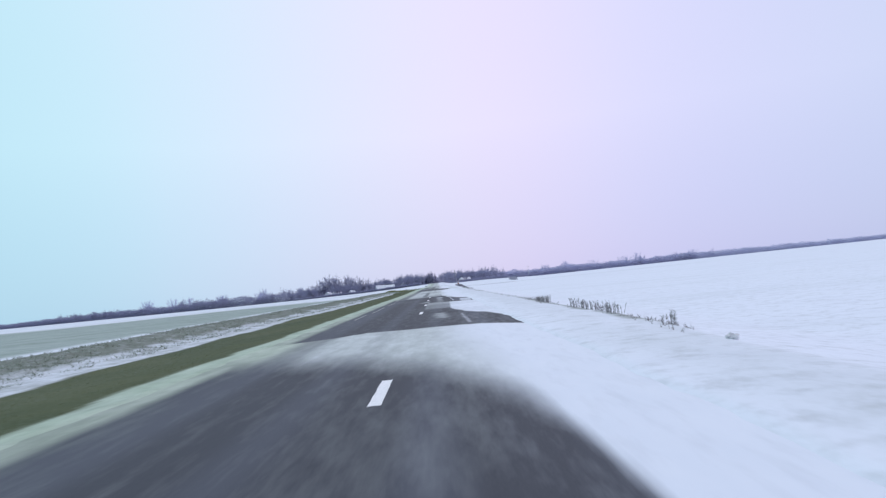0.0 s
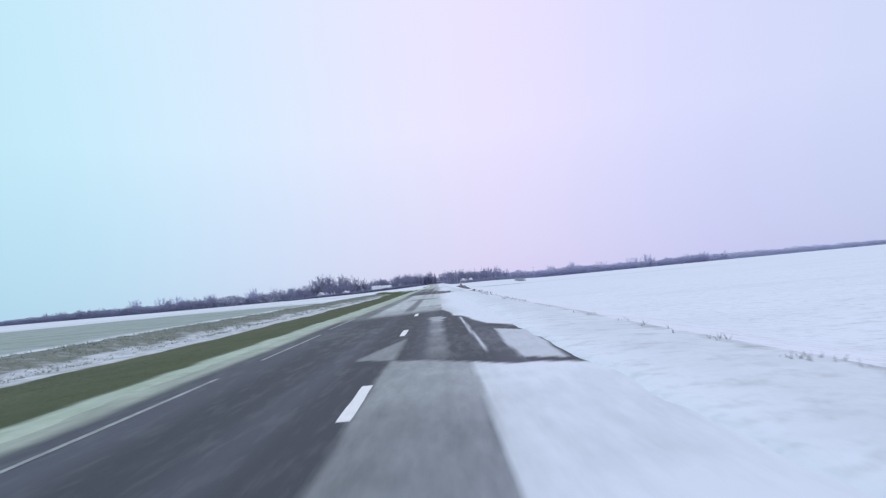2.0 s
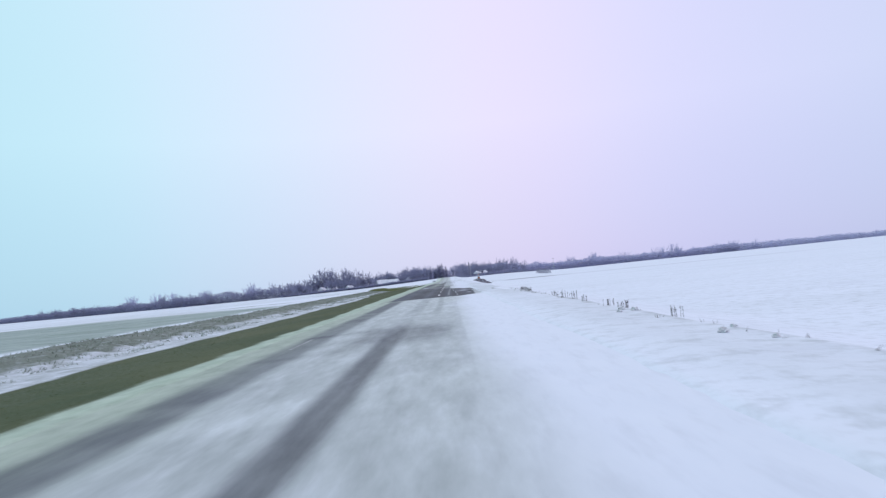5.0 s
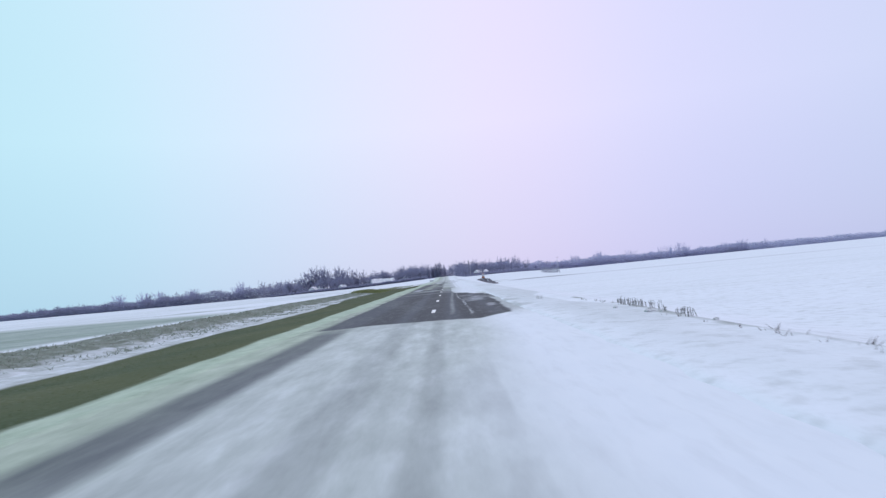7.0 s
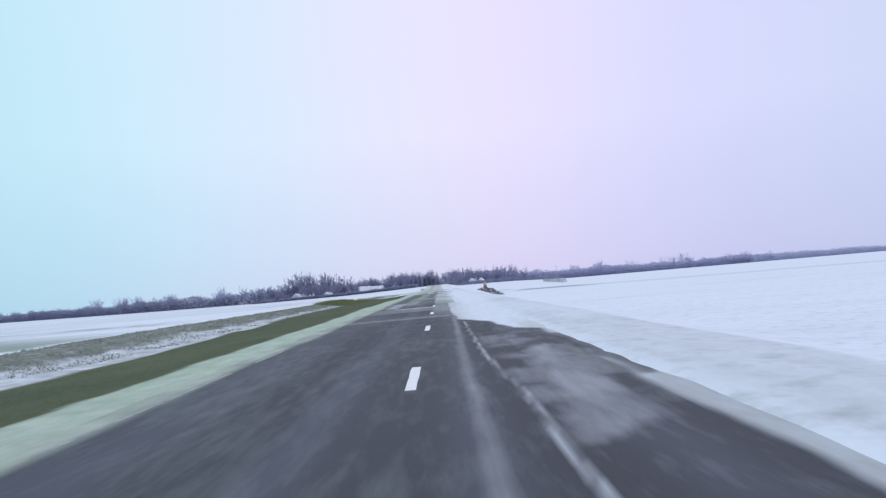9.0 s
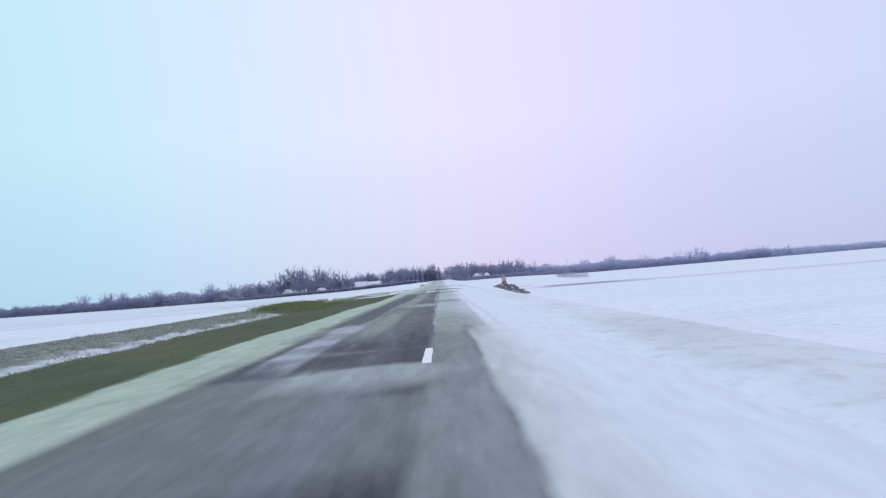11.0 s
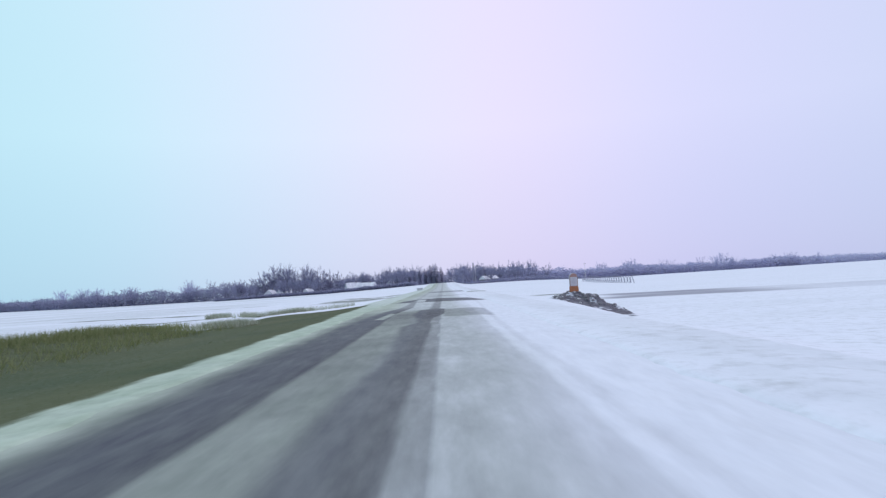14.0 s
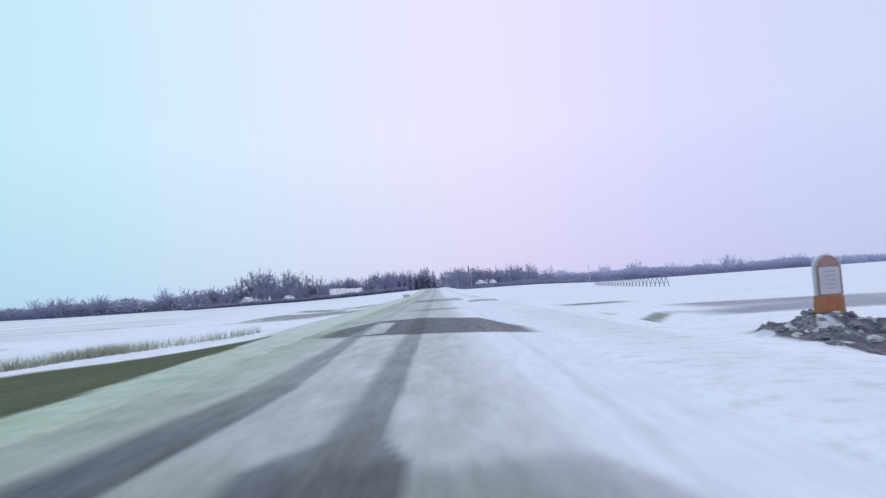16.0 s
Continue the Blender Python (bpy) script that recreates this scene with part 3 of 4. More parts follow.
crown = lambda x, y: 0.012 * (1 - ((x + 0.3) / 4.0) ** 2)
snowy = lambda x, y: crown(x, y) + rise(x, y) + 0.014 * (snow_on_road(x, y) - 0.45).clip(0, 1)
road = sheet("road", lines((ROAD_L, ROAD_R, 0.065)), lines((-60, 4, 2), (4, 330, 0.25), (330, 640, 3.0)), snowy, M_ROAD, {"snow": snow_on_road, "wheel": lambda x, y: (band(x, -3.6, -2.4, 0.35) + band(x, -1.2, -0.7, 0.25) + band(x, 0.5, 1.0, 0.25) + band(x, 2.1, 2.6, 0.25)) * (0.35 + 0.65 * fractal(x * 0.8, y * 0.03, 48)), "clean": lambda x, y: np.maximum(glaze(x, y), step(0.6, 2.2, x + 1.2 * (fractal(x * 0.3, y * 0.1, 36) - 0.5)) * (1 - 0.7 * band(y, 137, 166, 3) * step(2.6, 3.0, x))), "dust": lambda x, y: (1 - glaze(x, y)) * np.maximum(step(-1.8, -3.7, x + 0.8 * (fractal(x * 0.4, y * 0.12, 34) - 0.5)), 0.8 * step(0.1, -1.4, x) * band(y, 196, 262, 3)) + 0.5 * band(y, 253, 261.6, 0.6) * band(x, 0.1, 2.2, 0.2) + 0.7 * band(y, 190, 207, 2) * band(x, 0.1, 0.95, 0.12)})
tagged(road, "grey asphalt country road streaked with blown snow", "road", kind="structure")


def road_side(name, x):
    """The cut rim of the asphalt."""
    ys = lines((-60, 640, 10))
    z = crown(x, 0)
    lift = [float(rise(np.array(x), np.array(y))) for y in ys]
    v = [(x, y, z + u) for y, u in zip(ys, lift)] + [(x, y, z + u - 0.2) for y, u in zip(ys, lift)]
    n = len(ys)
    mesh_object(name, v, [(i, i + 1, n + i + 1, n + i) for i in range(n - 1)], M_ROAD, road)


road_side("asphalt_rim", ROAD_L)
road_side("asphalt_rim", ROAD_R)


def dash(y0, length, x, w=0.13, paint=None):
    """A worn painted dash, a few millimetres proud."""
    rng = random.Random(int(y0 * 10 + x))
    z = crown(x, 0) + 0.004
    n = 6
    left = [(x - w / 2 + rng.uniform(-0.008, 0.008), y0 + length * i / n, z) for i in range(n + 1)]
    right = [(x + w / 2 + rng.uniform(-0.008, 0.008), y0 + length * i / n, z) for i in range(n + 1)]
    faces = [(i, n + 1 + i, n + 2 + i, i + 1) for i in range(n)]
    return mesh_object("painted_dash", left + right, faces, paint or M_PAINT, road, "worn white painted dash")


for k in [0, 2, 3, 4, 5, 11, 12, 13, 14, 15]:
    dash(11.1 + 12 * k - 2.6, 2.6 if k else 2.15, 0.0 if k else 0.06, 0.165)
for y0, n, x in ((33.5, 5.5, -3.3), (41, 9, -3.15), (53, 8, -3.12), (64, 8, -3.3), (102.4, 2.8, -3.15), (140, 4.5, -3.75), (145.6, 3.0, -3.74), (150.2, 6.5, -3.75), (158.5, 2.6, -3.76), (164, 5.2, -3.75), (171, 4.0, -3.74)):
    dash(y0, n, x, 0.09, M_EDGE)


# ---- small growth along the verges ----
def blades(name, spots, mat, lean=0.35, wide=0.02, forks=1):
    """Many thin tapered blades; spots: rows of x, y, height."""
    rng = np.random.default_rng(len(name))
    spots = np.repeat(spots, forks, axis=0)
    n = len(spots)
    x, y, h = spots[:, 0] + rng.normal(0, 0.03, n), spots[:, 1] + rng.normal(0, 0.03, n), spots[:, 2] * rng.uniform(0.6, 1.2, n)
    z = ground_z(x, y) - 0.02
    a = rng.uniform(0, math.tau, n)
    w = wide * rng.uniform(0.6, 1.4, n)
    dx, dy = np.cos(a) * w, np.sin(a) * w
    tip = rng.normal(0, lean, (n, 2)) * h[:, None]
    v = np.stack([np.stack([x - dx, y - dy, z], -1), np.stack([x + dx, y + dy, z], -1), np.stack([x + tip[:, 0], y + tip[:, 1], z + h], -1)], 1).reshape(-1, 3)
    f = np.arange(3 * n).reshape(-1, 3)
    return mesh_object(name, v.tolist(), f.tolist(), mat)


rng = np.random.default_rng(4)


def scatter(n, x0, x1, y0, y1, height, keep=None):
    x, y = rng.uniform(x0, x1, n), rng.uniform(y0, y1, n)
    if keep is not None:
        ok = rng.uniform(0, 1, n) < keep(x, y)
        x, y = x[ok], y[ok]
    return np.stack([x, y, np.full(len(x), height)], -1)


verge = blades("verge_grass", scatter(60000, -13.5, -4.9, 3, 292, 0.032, grass_mask), M_GRASS, 1.3, 0.013, 3)
tagged(verge, "matted yellow-green winter grass on the verge", "grass", kind="stuff")
reed_keep = lambda x, y: (0.25 + 0.75 * band(x, -17.6, -15.2, 0.4)) * band(x + 1.4 * (fractal(x * 0.5, y * 0.4, 68) - 0.5), -17.6, -11.5, 0.8) * band(y + 0.8 * (x + 14) + 5 * (fractal(x * 0.4, y * 0.3, 69) - 0.5), 237, 263, 3.0) * (0.35 + 0.65 * step(0.3, 0.6, fractal(x * 0.9, y * 0.6, 70)))
reeds = blades("verge_reeds", scatter(40000, -20, -8, 228, 270, 0.42, reed_keep), M_REED, 0.4, 0.014, 2)
straw_y = lambda x: np.interp(x, [-19, -16.5, -14, -12.9, -10.2, -8.5], [280, 279, 277.5, 281.5, 288, 290])
straw = blades("frosted_straw", scatter(80000, -19, -8.6, 260, 293, 0.42, lambda x, y: (0.15 + 0.75 * step(-11.4, -12.4, x)) * band(y - straw_y(x), -1.3, 1.3, 0.5) * step(0.25, 0.5, fractal(x * 0.8, y * 0.5, 66)) + 0.9 * band(x, -13.6, -11.2, 0.4) * band(y, 262.6, 265.4, 0.8)), M_STRAW, 0.3, 0.014, 2)
tagged(straw, "pale frosted straw poking through the ditch snow", "reeds", kind="stuff")
tagged(reeds, "pale straw reeds standing in the snowy ditch", "reeds", kind="stuff")
bank = blades("ditch_weeds", scatter(28000, -18.2, -11.8, 6, 240, 0.13, lambda x, y: step(0.30, 0.7, fractal(x * 0.9, y * 0.6, 51)) * (1 - step(234, 240, y))), M_BANKWEED, 0.8, 0.02, 2)
tagged(bank, "frosty dead grass on the snowy ditch bank", "weeds", kind="stuff")
rim = blades("roadside_stubble", scatter(2600, 5.1, 6.1, 12, 148, 0.12, lambda x, y: band(x - shoulder_edge(y), -0.25, 0.3, 0.1) * (band(y, 13, 46, 3) + 0.25 * band(y, 46, 130, 5) + band(y, 124, 140, 4)).clip(0, 1) * step(0.35, 0.65, fractal(x, y * 0.4, 52))), M_WEED, 0.5, 0.014, 2)
tagged(rim, "thin dead stalks along the snowy road rim", "weeds", kind="stuff")


def weed_clump(x, y, height, stems, seed):
    """A clump of dry stalks with forked tops."""
    r = random.Random(seed)
    top = empty("weed_clump", x, y, gz(x, y) - 0.02)
    for _ in range(stems):
        a, d = r.uniform(0, math.tau), r.uniform(0, 0.22)
        h = height * r.uniform(0.55, 1.1)
        base = Vector((math.cos(a) * d, math.sin(a) * d, 0))
        end = base + Vector((r.gauss(0, 0.09) * h, r.gauss(0, 0.09) * h, h))
        bm = rod_bm(base, end, 0.007, 0.004, 4)
        for _ in range(3):
            p = base.lerp(end, r.uniform(0.55, 0.95))
            rod_bm(p, p + Vector((r.gauss(0, 0.06), r.gauss(0, 0.06), 0.14)) * height * 1.2, 0.003, 0.006, 4, bm)
        part("stalk", bm, M_WEED, top)
    tagged(top, "clump of dead grey-brown weed stalks in roadside snow", "weeds", "weeds along the road rim")


r = random.Random(11)
for y in (14.6, 19.6, 20.2, 20.9, 21.5, 22.2, 22.8, 23.4, 24.1, 24.8, 25.5, 30.9, 31.3, 31.8, 32.3, 32.7, 33.2, 33.6, 34.3, 35.4, 36.8, 101.3, 105.5, 107, 110.8, 113, 115.4, 119.2, 128.2, 129.4, 130.7, 132.1, 132.8, 133.4, 134.0, 134.6, 135.5):
    weed_clump(float(shoulder_edge(np.array(y))) + 0.1 + r.uniform(-0.15, 0.2), y, (0.32 if y < 120 else 0.2) * r.uniform(0.6, 1.2), r.randint(9, 15), int(y * 10))
weed_clump(4.6, 142.7, 0.16, 9, 1427)


def clod_bm(radius, seed):
    bm = bmesh.new()
    bmesh.ops.create_icosphere(bm, subdivisions=2, radius=radius)
    bmesh.ops.subdivide_edges(bm, edges=list(bm.edges), cuts=1)
    off = Vector((seed * 3.7, seed * 1.3, 0))
    for v in bm.verts:
        n = noise.noise(v.co / radius * 1.6 + off)
        v.co *= 1 + 0.6 * n + 0.22 * noise.noise(v.co / radius * 4 + off)
        v.co.z *= 0.72
    return bm


def snow_lump(x, y, radius, seed):
    base = 0.015 if ROAD_L + 0.6 < x < ROAD_R - 0.8 else gz(x, y)
    top = empty("snow_clod", x, y, base + 0.2 * radius)
    part("lump", clod_bm(radius, seed), M_MOUND, top)
    tagged(top, "frozen clod of dirty snow beside the road", "snow clod", "clods on the road rim")


for i in range(16):
    snow_lump(5.6 + r.uniform(-0.2, 0.45), r.choice((83, 97, 104, 126, 131.5, 12.3, 42.3)) + r.uniform(-1.5, 1.5), r.uniform(0.05, 0.11), i + 3)


for k, (x, y) in enumerate(((1.83, 219.8), (1.80, 219.3), (1.76, 218.9))):
    snow_lump(x, y, 0.04 + 0.012 * k, 40 + k)


# ---- earth mound with the marker post ----
def mound_height(x, y):
    """A spur of spoil running down the embankment, square to the road."""
    crest = np.interp(x, [7.0, 7.5, 7.9, 8.6, 9.2, 9.7, 10.3, 10.8, 11.15, 11.7, 12.3, 12.9], [-0.1, 0.04, 0.20, 0.30, 0.28, 0.14, 0.16, -0.14, -0.66, -0.66, -1.05, -1.6])
    lumps = 0.72 + 0.5 * fractal(x * 1.5, y * 1.5, 61) + 0.25 * (fractal(x * 4, y * 4, 62) - 0.5)
    side = 271.1 + 0.5 * (fractal(x * 0.9, x * 0, 65) - 0.5)
    across = np.exp(-(np.abs(y - side) / np.where(y < side, 2.1 + 1.1 * step(8.5, 11.5, x), 0.95)) ** 2.0)
    return (crest - ground_z(x, y)).clip(0, 3) * across * lumps


mound = empty("earth_mound", 9.5, 271, gz(9.5, 271))
tagged(mound, "low heap of frozen dark earth half covered in snow", "earth mound")
top_z = lambda X, Y: ground_z(X, Y) - 0.04 + mound_height(X, Y)


def mound_sheet():
    ob = sheet("earth", lines((6.2, 13.9, 0.07)), lines((266.4, 275, 0.07)), lambda X, Y: top_z(X, Y) + 0.10 * step(0.05, 0.25, mound_height(X, Y)) * (fractal(X * 4, Y * 4, 63) - 0.5), M_HEAP,
               {"soil": lambda X, Y: (step(0.05, 0.2, mound_height(X, Y)) * (0.3 + 1.1 * step(0.30, 0.46, fractal(X * 1.5, Y * 1.5, 64)))).clip(0, 1)})
    ob.parent = mound
    ob.matrix_parent_inverse = mound.matrix_basis.inverted()


def heap_material():
    m, nt, b = material("frozen_earth_and_snow", 0.95, 0.15)
    fine, mid = tex_noise(nt, 11, 6, 0.7), tex_noise(nt, 2.2, 5, 0.65)
    soil = ramp(nt, fine, [(0.3, (0.05, 0.048, 0.06)), (0.7, (0.19, 0.185, 0.22))])
    c = mixed(nt, ragged(nt, attribute(nt, "soil"), mid, 1.1), ramp(nt, mid, SNOW), soil)
    nt.links.new(c, b.inputs["Base Color"])
    bump(nt, b, fine, 0.6, 0.05)
    return m


M_HEAP = heap_material()
mound_sheet()
r = random.Random(5)
for i in range(190):
    x, y = 7.7 + 4.8 * r.random() ** 1.2, 270.5 + r.gauss(0, 0.75)
    hgt = float(top_z(np.array([x]), np.array([y]))[0])
    ob = part("clod", clod_bm(r.uniform(0.04, 0.10) if i % 6 else r.uniform(0.11, 0.17), i), r.choice((M_CLOD, M_CLOD, M_CLOD, M_MOUND)), mound)
    ob.matrix_basis = mound.matrix_basis.inverted() @ pose(x, y, hgt, 0, 0, r.uniform(0, 360))


def arch_outline(w, h0, h1, n=10):
    """A plate outline from height h0 to h1 with a round head."""
    pts = [(-w / 2, h0), (w / 2, h0)]
    c, ry = h1 - w * 0.42, w * 0.42
    pts += [(math.cos(math.pi * i / n) * w / 2, c + math.sin(math.pi * i / n) * ry) for i in range(n + 1)]
    return pts


def slab_bm(pts, y0, y1, bevel=0.012):
    bm = bmesh.new()
    front = [bm.verts.new((x, y0, z)) for x, z in pts]
    back = [bm.verts.new((x, y1, z)) for x, z in pts]
    n = len(pts)
    bm.faces.new(front)
    bm.faces.new(back[::-1])
    for i in range(n):
        bm.faces.new((front[i], back[i], back[(i + 1) % n], front[(i + 1) % n]))
    bmesh.ops.recalc_face_normals(bm, faces=bm.faces)
    if bevel:
        bmesh.ops.bevel(bm, geom=list(bm.edges), offset=bevel, segments=1, affect="EDGES")
    return bm


def marker_post(x, y, z, turn):
    top = empty("marker_post", x, y, z, turn)
    top.scale = (1.1, 1.0, 1.22)
    part("stem", rod_bm((0, 0, -0.25), (0, 0, 0.09), 0.055, 0.055, 10), M_RUST, top, "rusty red steel stem")
    base = [(-0.285, 0.07), (0.285, 0.07), (0.262, 0.40), (-0.262, 0.40)]
    part("base", slab_bm(base, -0.15, 0.08, 0.02), M_ORANGE, top, "weathered orange base box")
    part("casing", slab_bm(arch_outline(0.50, 0.40, 1.13), -0.13, 0.06, 0.014), M_CASING, top, "round-headed faded mauve casing with a frosted rim")
    part("rim", slab_bm(arch_outline(0.53, 0.40, 1.145), -0.06, 0.03, 0.008), M_PANEL, top, "frosted white rim")
    part("plate", slab_bm([(-0.222, 0.42), (0.222, 0.42), (0.222, 0.91), (-0.222, 0.91)], -0.142, -0.126, 0.004), M_PANEL, top, "faded grey notice plate")
    head = arch_outline(0.45, 0.92, 1.11)
    part("head_plate", slab_bm([(px, max(pz, 0.92)) for px, pz in head[:2]] + [(px, max(pz, 0.925)) for px, pz in head[2:]], -0.144, -0.127, 0.0), M_HEAD, top, "faded orange-red round head plate")
    for s in (-1, 1):
        part("edge_strip", box_bm((s * 0.240 - 0.011, -0.147, 0.41), (s * 0.240 + 0.011, -0.12, 0.93), 0.003), M_RUST, top, "dark red edge strip")
    for k, w in enumerate((0.24, 0.28, 0.20, 0.26, 0.16)):
        part("lettering_bar", box_bm((-w / 2, -0.147, 0.815 - 0.075 * k), (w / 2, -0.1425, 0.84 - 0.075 * k)), M_GREYBAR, top, "unreadable grey line of lettering")
    tagged(top, "round-headed orange and white marker post on the mound", "marker post")


marker_post(9.12, 271.2, 0.2, 4)


# ---- snow fence ----
def snow_fence():
    top = empty("snow_fence", 47, 392, gz(47, 392))
    y = 392.0
    while y < 470:
        x = 47 + 0.055 * (y - 392)
        lean = r.uniform(-0.06, 0.06)
        z = gz(x, y)
        for s in (-1, 1):
            bm = rod_bm((x + s * 0.75, y + s * 0.5, z - 0.1), (x + lean + s * 0.08, y + lean + s * 0.05, z + 1.9), 0.09, 0.075, 5)
            ob = part("stake", bm, M_FENCE, top)
            ob.matrix_parent_inverse = top.matrix_basis.inverted()
        bm = rod_bm((x - 0.4, y - 0.3, z + 0.75), (x + 0.4, y + 0.3, z + 0.78), 0.05, 0.05, 5)
        ob = part("crossbar", bm, M_FENCE, top)
        ob.matrix_parent_inverse = top.matrix_basis.inverted()
        y += 3.4 + r.uniform(-0.4, 0.4)
    tagged(top, "row of grey crossed timber trestles standing in field snow", "snow fence")


snow_fence()


# ---- village on the skyline ----
def house(x, y, w, d, h, roof_h, turn, wall=None, windows=3):
    top = empty("house", x, y, gz(x, y) - 0.1, turn)
    wall = wall or M_WALL
    part("wall", box_bm((-w / 2, -d / 2, 0), (w / 2, d / 2, h), 0.03), wall, top)
    o = 0.45
    prof = [(-d / 2 - o, h - 0.15), (d / 2 + o, h - 0.15), (d / 2 + o, h + 0.12), (0, h + roof_h), (-d / 2 - o, h + 0.12)]
    bm = slab_bm([(b, z) for b, z in prof], -w / 2 - 0.3, w / 2 + 0.3, 0.0)
    bmesh.ops.rotate(bm, verts=bm.verts, cent=(0, 0, 0), matrix=Matrix.Rotation(radians(90), 3, "Z"))
    roof = part("roof", bm, M_ROOFSNOW, top, "gable roof white with snow")
    part("chimney", box_bm((w * 0.2, -0.35, h + roof_h * 0.5), (w * 0.2 + 0.6, 0.25, h + roof_h + 0.9), 0.04), M_WALLDARK, roof)
    for i in range(windows):
        cx = -w / 2 + w * (i + 0.5) / windows
        win = part("window", box_bm((cx - 0.55, -d / 2 - 0.05, 0.9), (cx + 0.55, -d / 2 + 0.05, 2.2), 0.02), M_PANEL, top)
        part("pane", box_bm((cx - 0.45, -d / 2 - 0.07, 1.0), (cx + 0.45, -d / 2 - 0.04, 2.1)), M_PANE, win)
    tagged(top, "low village house with a snow-covered gable roof", "house", "village houses")


for row in ((-98, 606, 5, 5, 2.0, 2.6, 70), (-91, 609, 7, 4.5, 2.2, 2.4, 24), (-77, 608, 4.5, 4, 2.0, 1.8, 48), (-51, 603, 8, 7, 2.0, 3.2, 22), (-43, 600, 10, 7, 1.8, 2.7, -14), (-30, 622, 5, 5, 2.4, 2.6, 60),
            (22.5, 588, 4, 3.6, 2.0, 1.9, 50), (27, 596, 5, 4.5, 2.2, 1.8, 35)):
    house(*row, wall=r.choice((M_WALLDARK, M_WALLDARK, M_WALL)))


def chimney_stack(x, y, h):
    top = empty("chimney_stack", x, y, gz(x, y))
    part("shaft", rod_bm((0, 0, -0.2), (0, 0, h), 0.45, 0.34, 14), M_FENCE, top, smooth=False)
    part("cap", rod_bm((0, 0, h), (0, 0, h + 0.35), 0.42, 0.40, 14), M_CONCRETE, top)
    tagged(top, "thin dark brick chimney rising above the village", "chimney")


chimney_stack(16.2, 579, 10.6)


def utility_pole(x, y, h):
    top = empty("utility_pole", x, y, gz(x, y))
    part("pole", rod_bm((0, 0, -0.3), (0, 0, h), 0.16, 0.10, 8), M_CONCRETE, top)
    part("crossarm", box_bm((-0.9, -0.06, h - 0.7), (0.9, 0.06, h - 0.58), 0.01), M_WALLDARK, top)
    for s in (-0.75, 0, 0.75):
        part("insulator", rod_bm((s, 0, h - 0.58), (s, 0, h - 0.36), 0.05, 0.03, 8), M_PANEL, top)
    tagged(top, "pale concrete power pole among the village trees", "utility pole", "power poles")


for x, y, h in ((16.9, 572, 9.6), (88, 640, 10)):
    utility_pole(x, y, h)


def culvert_wall(x, y):
    """A low parapet over a ditch pipe at the road's edge."""
    top = empty("culvert_wall", x, y, gz(x, y) - 0.05, 3)
    part("body", box_bm((-0.75, -0.22, 0), (0.75, 0.22, 0.5), 0.03), M_CONCRETE, top)
    part("coping", box_bm((-0.85, -0.3, 0.5), (0.85, 0.3, 0.7), 0.04), M_ROOFSNOW, top, "coping capped with snow")
    tagged(top, "low pale concrete culvert wall beside the road", "culvert wall")


culvert_wall(-6.2, 402)


# ---- trees ----
def hedge_y(x):
    """The belt of trees runs away from the road on both sides."""
    a = np.abs(x)
    return np.where(x > 0, 618 + 0.7 * np.maximum(a - 20, 0), 622 + 0.25 * a + 0.7 * np.maximum(a - 240, 0))


def bare_tree(height, wide, seed, low, twigs):
    """A leafless tree: trunk and limbs as one mesh, the fine crown as another."""
    q = random.Random(seed)
    trunk, twig_v, twig_f = bmesh.new(), [], []
    mid, ry, rxy = height * (0.5 + low / 2), height * (0.5 - low / 2), height * wide

    def twig(p, d, n, w):
        side = d.cross(Vector((q.gauss(0, 1), q.gauss(0, 1), q.gauss(0, 1)))).normalized() * w
        i = len(twig_v)
        twig_v.extend([p - side, p + side, p + d * n])
        twig_f.append((i, i + 1, i + 2))

    fork = Vector((q.gauss(0, 0.2), q.gauss(0, 0.2), height * low))
    rod_bm((0, 0, -0.3), fork, height * 0.024, height * 0.017, 7, trunk)
    rod_bm(fork, fork + Vector((q.gauss(0, 0.3), q.gauss(0, 0.3), height * 0.4)), height * 0.016, 0.04, 6, trunk)
    for k in range(15):
        a, e = k * 2.4 + q.uniform(-0.4, 0.4), q.uniform(-0.35, 1.4)
        out = q.uniform(0.68, 1.08)
        end = Vector((math.cos(a) * math.cos(e) * rxy * out, math.sin(a) * math.cos(e) * rxy * out, mid + math.sin(e) * ry * out))
        start = fork + Vector((0, 0, q.uniform(-0.06, 0.22) * height))
        knee = start.lerp(end, 0.5) + Vector((q.gauss(0, 0.25), q.gauss(0, 0.25), -0.05 * height))
        rod_bm(start, knee, height * 0.010, height * 0.007, 5, trunk)
        rod_bm(knee, end, height * 0.007, 0.03, 4, trunk)
        for _ in range(7):
            p = start.lerp(knee, q.uniform(0.5, 1)) if q.random() < 0.3 else knee.lerp(end, q.uniform(0, 1))
            d = ((end - start).normalized() + Vector((q.gauss(0, 0.6), q.gauss(0, 0.6), q.gauss(0.2, 0.5)))).normalized()
            n = height * q.uniform(0.07, 0.17)
            twig(p, d, n * 1.3, 0.06)
            for _ in range(8):
                dd = (d + Vector((q.gauss(0, 0.6), q.gauss(0, 0.6), q.gauss(0.1, 0.5)))).normalized()
                twig(p + d * n * q.uniform(0.15, 1.1), dd, n * q.uniform(0.5, 1.0), 0.06)
    top = empty("bare_tree", 0, 0, 0)
    part("trunk", trunk, M_MIST if twigs == M_MIST else M_BARK, top)
    mesh_object("crown", twig_v, twig_f, twigs, top)
    return tagged(top, "leafless tree with a fine haze-coloured crown" if twigs == M_MIST else "leafless village tree with a fine hazy crown", "tree", "frosted trees" if twigs == M_MIST else "village trees")


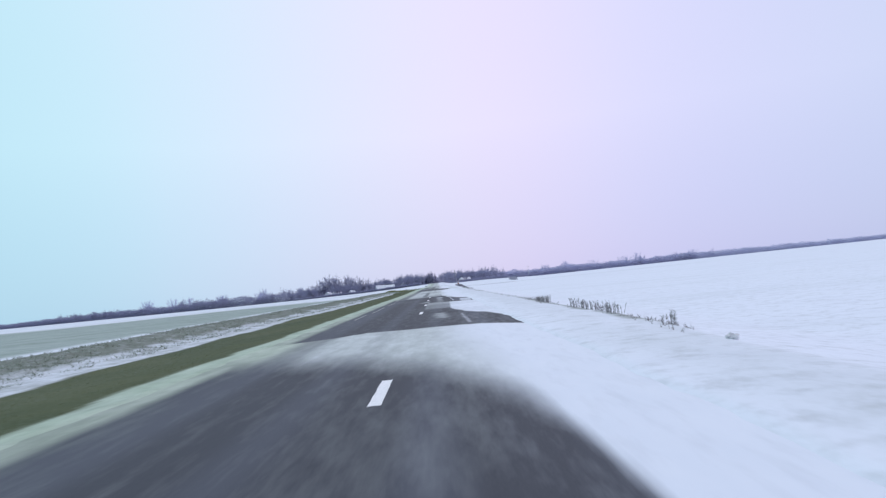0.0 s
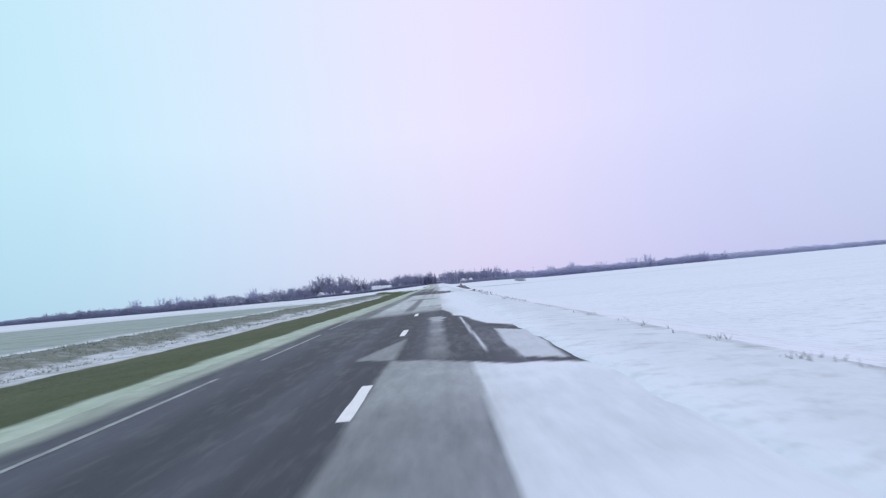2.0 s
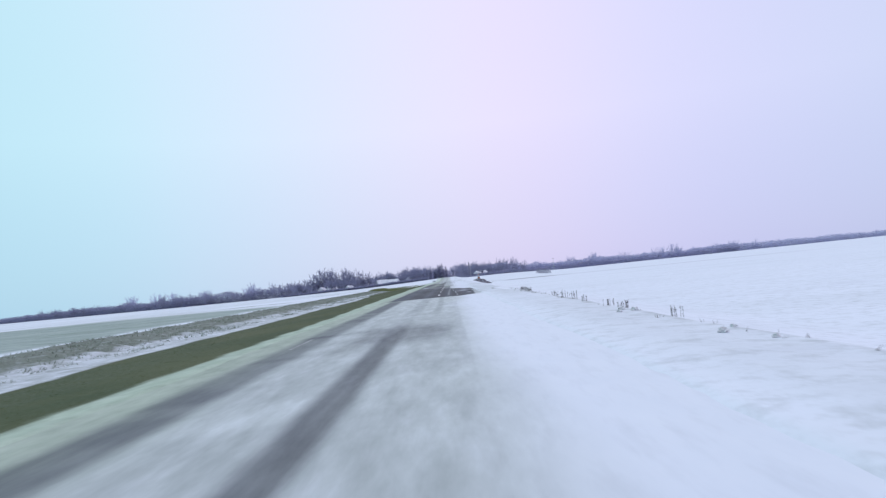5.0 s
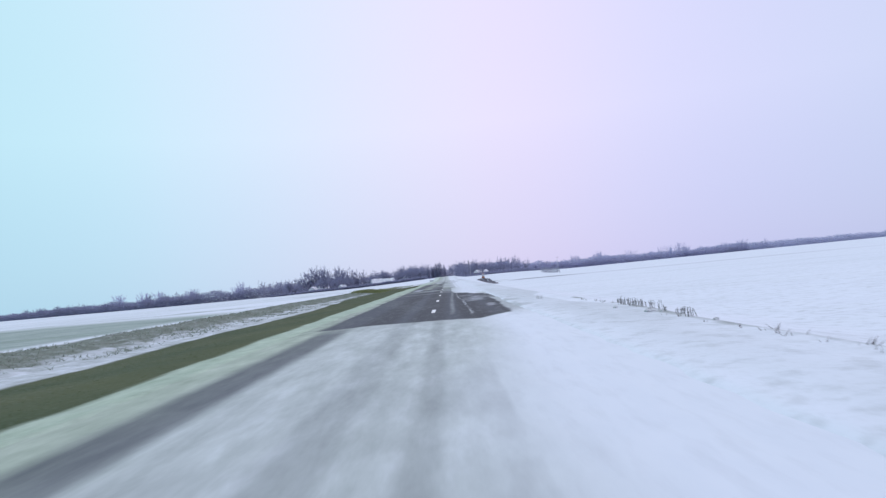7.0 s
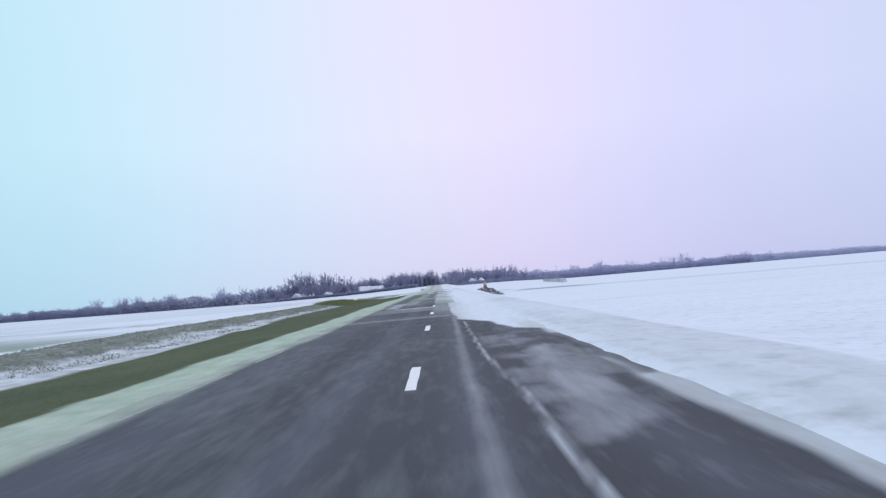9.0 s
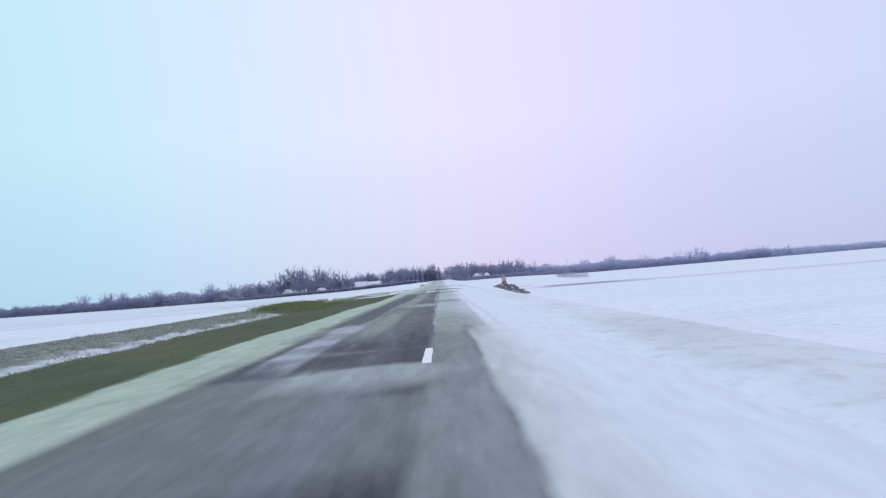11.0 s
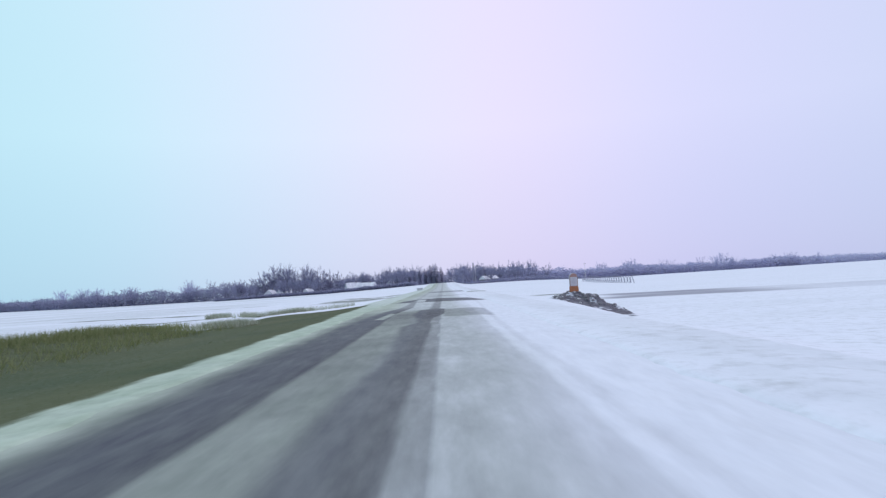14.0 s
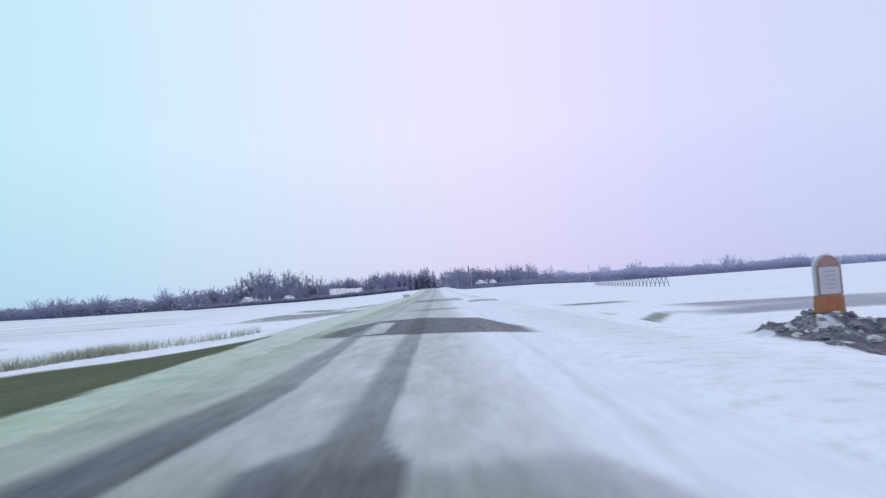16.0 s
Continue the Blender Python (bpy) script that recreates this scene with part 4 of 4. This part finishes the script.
def fir_tree(height, seed):
    """A dark conifer: trunk and drooping needle sprays in whorls."""
    q = random.Random(seed)
    top = empty("fir_tree", 0, 0, 0)
    part("trunk", rod_bm((0, 0, -0.3), (0, 0, height * 0.97), height * 0.018, 0.03, 7), M_BARK, top)
    v, f = [], []
    z = height * 0.06
    while z < height:
        reach = height * 0.20 * (1 - (z / height) ** 3.6) * (0.7 + 0.6 * q.random()) + 0.1
        for k in range(11):
            a = q.uniform(0, math.tau)
            n = reach * q.uniform(0.6, 1.15)
            c, s = math.cos(a), math.sin(a)
            w = 0.10 + 0.13 * n
            i = len(v)
            drop = q.uniform(0.05, 0.35) * n
            v.extend([(0, 0, z), (c * n * 0.6 - s * w, s * n * 0.6 + c * w, z + 0.1 - drop * 0.4), (c * n, s * n, z - drop), (c * n * 0.6 + s * w, s * n * 0.6 - c * w, z + 0.1 - drop * 0.4)])
            f.extend([(i, i + 1, i + 2), (i, i + 2, i + 3)])
        z += height * 0.028
    mesh_object("crown", v, f, M_FIR, top)
    return tagged(top, "dark fir standing by the village road", "tree", "village firs")


def plant(proto, spots, used):
    """Places a tree and its copies; the first spot takes the tree itself."""
    for x, y, s in spots:
        m = pose(x, y, gz(x, y), 0, 0, r.uniform(0, 360))
        if proto not in used:
            used.add(proto)
            proto.matrix_basis = m @ Matrix.Diagonal((s, s, s, 1))
        else:
            ob = copy_thing(proto, m)
            ob.scale = (s, s, s)


used = set()
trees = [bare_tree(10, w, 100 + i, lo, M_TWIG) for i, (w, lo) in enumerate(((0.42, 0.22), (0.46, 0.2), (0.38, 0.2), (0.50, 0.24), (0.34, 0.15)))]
# The same trees paler, trunks too, with haze put into their colour.
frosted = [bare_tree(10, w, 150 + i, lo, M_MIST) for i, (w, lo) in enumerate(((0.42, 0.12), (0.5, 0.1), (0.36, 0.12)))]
firs = [fir_tree(10, 200 + i) for i in range(2)]
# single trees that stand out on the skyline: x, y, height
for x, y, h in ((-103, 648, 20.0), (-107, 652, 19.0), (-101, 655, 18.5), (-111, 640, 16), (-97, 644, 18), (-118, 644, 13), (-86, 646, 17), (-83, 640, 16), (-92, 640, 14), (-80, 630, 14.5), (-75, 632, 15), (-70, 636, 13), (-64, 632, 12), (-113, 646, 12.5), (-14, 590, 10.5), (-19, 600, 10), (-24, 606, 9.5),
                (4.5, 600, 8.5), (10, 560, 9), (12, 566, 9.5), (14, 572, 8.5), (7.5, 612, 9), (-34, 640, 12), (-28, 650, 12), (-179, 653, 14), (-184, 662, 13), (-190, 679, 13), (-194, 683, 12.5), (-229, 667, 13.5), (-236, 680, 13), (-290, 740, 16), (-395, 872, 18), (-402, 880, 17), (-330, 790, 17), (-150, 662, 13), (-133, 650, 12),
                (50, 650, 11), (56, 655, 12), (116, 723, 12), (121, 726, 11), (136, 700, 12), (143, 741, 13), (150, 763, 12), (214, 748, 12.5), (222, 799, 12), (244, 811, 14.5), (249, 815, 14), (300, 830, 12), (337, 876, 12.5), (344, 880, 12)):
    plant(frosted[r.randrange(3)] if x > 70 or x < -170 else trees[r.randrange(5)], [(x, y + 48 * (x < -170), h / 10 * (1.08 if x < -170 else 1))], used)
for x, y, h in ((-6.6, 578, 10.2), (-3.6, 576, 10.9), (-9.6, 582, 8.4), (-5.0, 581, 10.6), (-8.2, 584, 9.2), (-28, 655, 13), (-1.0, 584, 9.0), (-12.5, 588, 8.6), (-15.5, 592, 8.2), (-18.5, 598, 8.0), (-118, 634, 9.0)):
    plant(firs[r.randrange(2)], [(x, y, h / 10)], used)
for i in range(85):
    x = r.uniform(-128, -14)
    plant(trees[r.randrange(5)], [(x, 616 + r.uniform(-14, 40), r.uniform(0.7, 1.1))], used)
for i in range(24):
    x = r.uniform(11, 60)
    plant(trees[r.randrange(5)], [(x, 590 + r.uniform(-14, 50), r.uniform(0.7, 1.05))], used)
for i in range(150):
    x = r.uniform(-620, 760)
    if -9 < x < 9 or (x > 60 and i % 3):
        continue
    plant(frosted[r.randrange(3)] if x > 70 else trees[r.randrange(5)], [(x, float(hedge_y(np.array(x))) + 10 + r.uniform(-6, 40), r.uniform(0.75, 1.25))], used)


def thicket(name, n, x0, x1, y0, depth, h0, h1, seed, mat, gap=7, thick=1.0):
    """A belt of leafless undergrowth: upright fans of twigs."""
    g = np.random.default_rng(seed)
    x = g.uniform(x0, x1, n)
    y = hedge_y(x) + y0 + g.uniform(0, depth, n)
    h = h0 * (0.95 + 0.3 * value_noise(x * 0.3, y * 0.15, seed + 3)) + 1.2 * (h1 - h0) * (fractal(x * 0.075, y * 0.02, seed) - 0.3).clip(0, 1)
    ok = np.abs(x) > gap
    x, y, h = x[ok], y[ok], h[ok]
    m = len(x)
    reach = g.uniform(0.7, 1.9, m)
    z = ground_z(x, y) - 0.1 + (h - 0.6 * reach).clip(0, None) * g.uniform(0, 1, m) ** 1.15
    w, a = thick * g.uniform(0.08, 0.24, m), g.uniform(0, math.tau, m)
    lean = g.normal(0, 0.8, (m, 2)) * reach[:, None]
    up = reach * g.uniform(-0.15, 0.55, m)
    dx, dy = np.cos(a) * w, np.sin(a) * w
    v = np.stack([np.stack([x - dx, y - dy, z], -1), np.stack([x + dx, y + dy, z], -1),
                  np.stack([x + dx * 0.7 + lean[:, 0] * 0.7, y + dy * 0.7 + lean[:, 1] * 0.7, z + up * 0.7], -1), np.stack([x + lean[:, 0], y + lean[:, 1], z + up], -1)], 1).reshape(-1, 3)
    f = np.arange(len(v)).reshape(-1, 4)
    ob = mesh_object(name, v.tolist(), f.tolist(), mat)
    return tagged(ob, "belt of leafless bushes along the snowy horizon", "bushes", kind="stuff")


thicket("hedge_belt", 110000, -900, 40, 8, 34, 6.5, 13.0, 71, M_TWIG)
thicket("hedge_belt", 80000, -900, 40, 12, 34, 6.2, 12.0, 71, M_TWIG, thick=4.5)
# Right-hand belts pale with distance: haze painted through the twig material.
thicket("hazy_hedge", 50000, 36, 330, 0, 40, 6.2, 12.0, 75, M_MIST)
thicket("hazy_hedge", 34000, 36, 330, 6, 38, 6.0, 11.4, 75, M_MIST, thick=4.5)
thicket("hazy_hedge", 70000, 300, 1000, 0, 40, 6.2, 12.0, 75, M_FAR_HAZE)
thicket("hazy_hedge", 50000, 300, 1000, 6, 38, 6.0, 11.4, 75, M_FAR_HAZE, thick=4.5)
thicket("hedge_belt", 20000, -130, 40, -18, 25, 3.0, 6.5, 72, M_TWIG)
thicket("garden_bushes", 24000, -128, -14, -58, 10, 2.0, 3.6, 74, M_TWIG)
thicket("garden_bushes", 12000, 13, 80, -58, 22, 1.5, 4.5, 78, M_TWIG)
thicket("road_end_trees", 9000, -60, 60, 70, 60, 8.0, 12.0, 77, M_FAR_HAZE, 0)
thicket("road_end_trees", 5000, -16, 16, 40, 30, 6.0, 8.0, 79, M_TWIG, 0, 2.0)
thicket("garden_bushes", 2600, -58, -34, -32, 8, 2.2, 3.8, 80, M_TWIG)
thicket("far_hedge", 26000, -2200, 2200, 260, 60, 6.0, 11.0, 73, M_FAR_HAZE, 0)
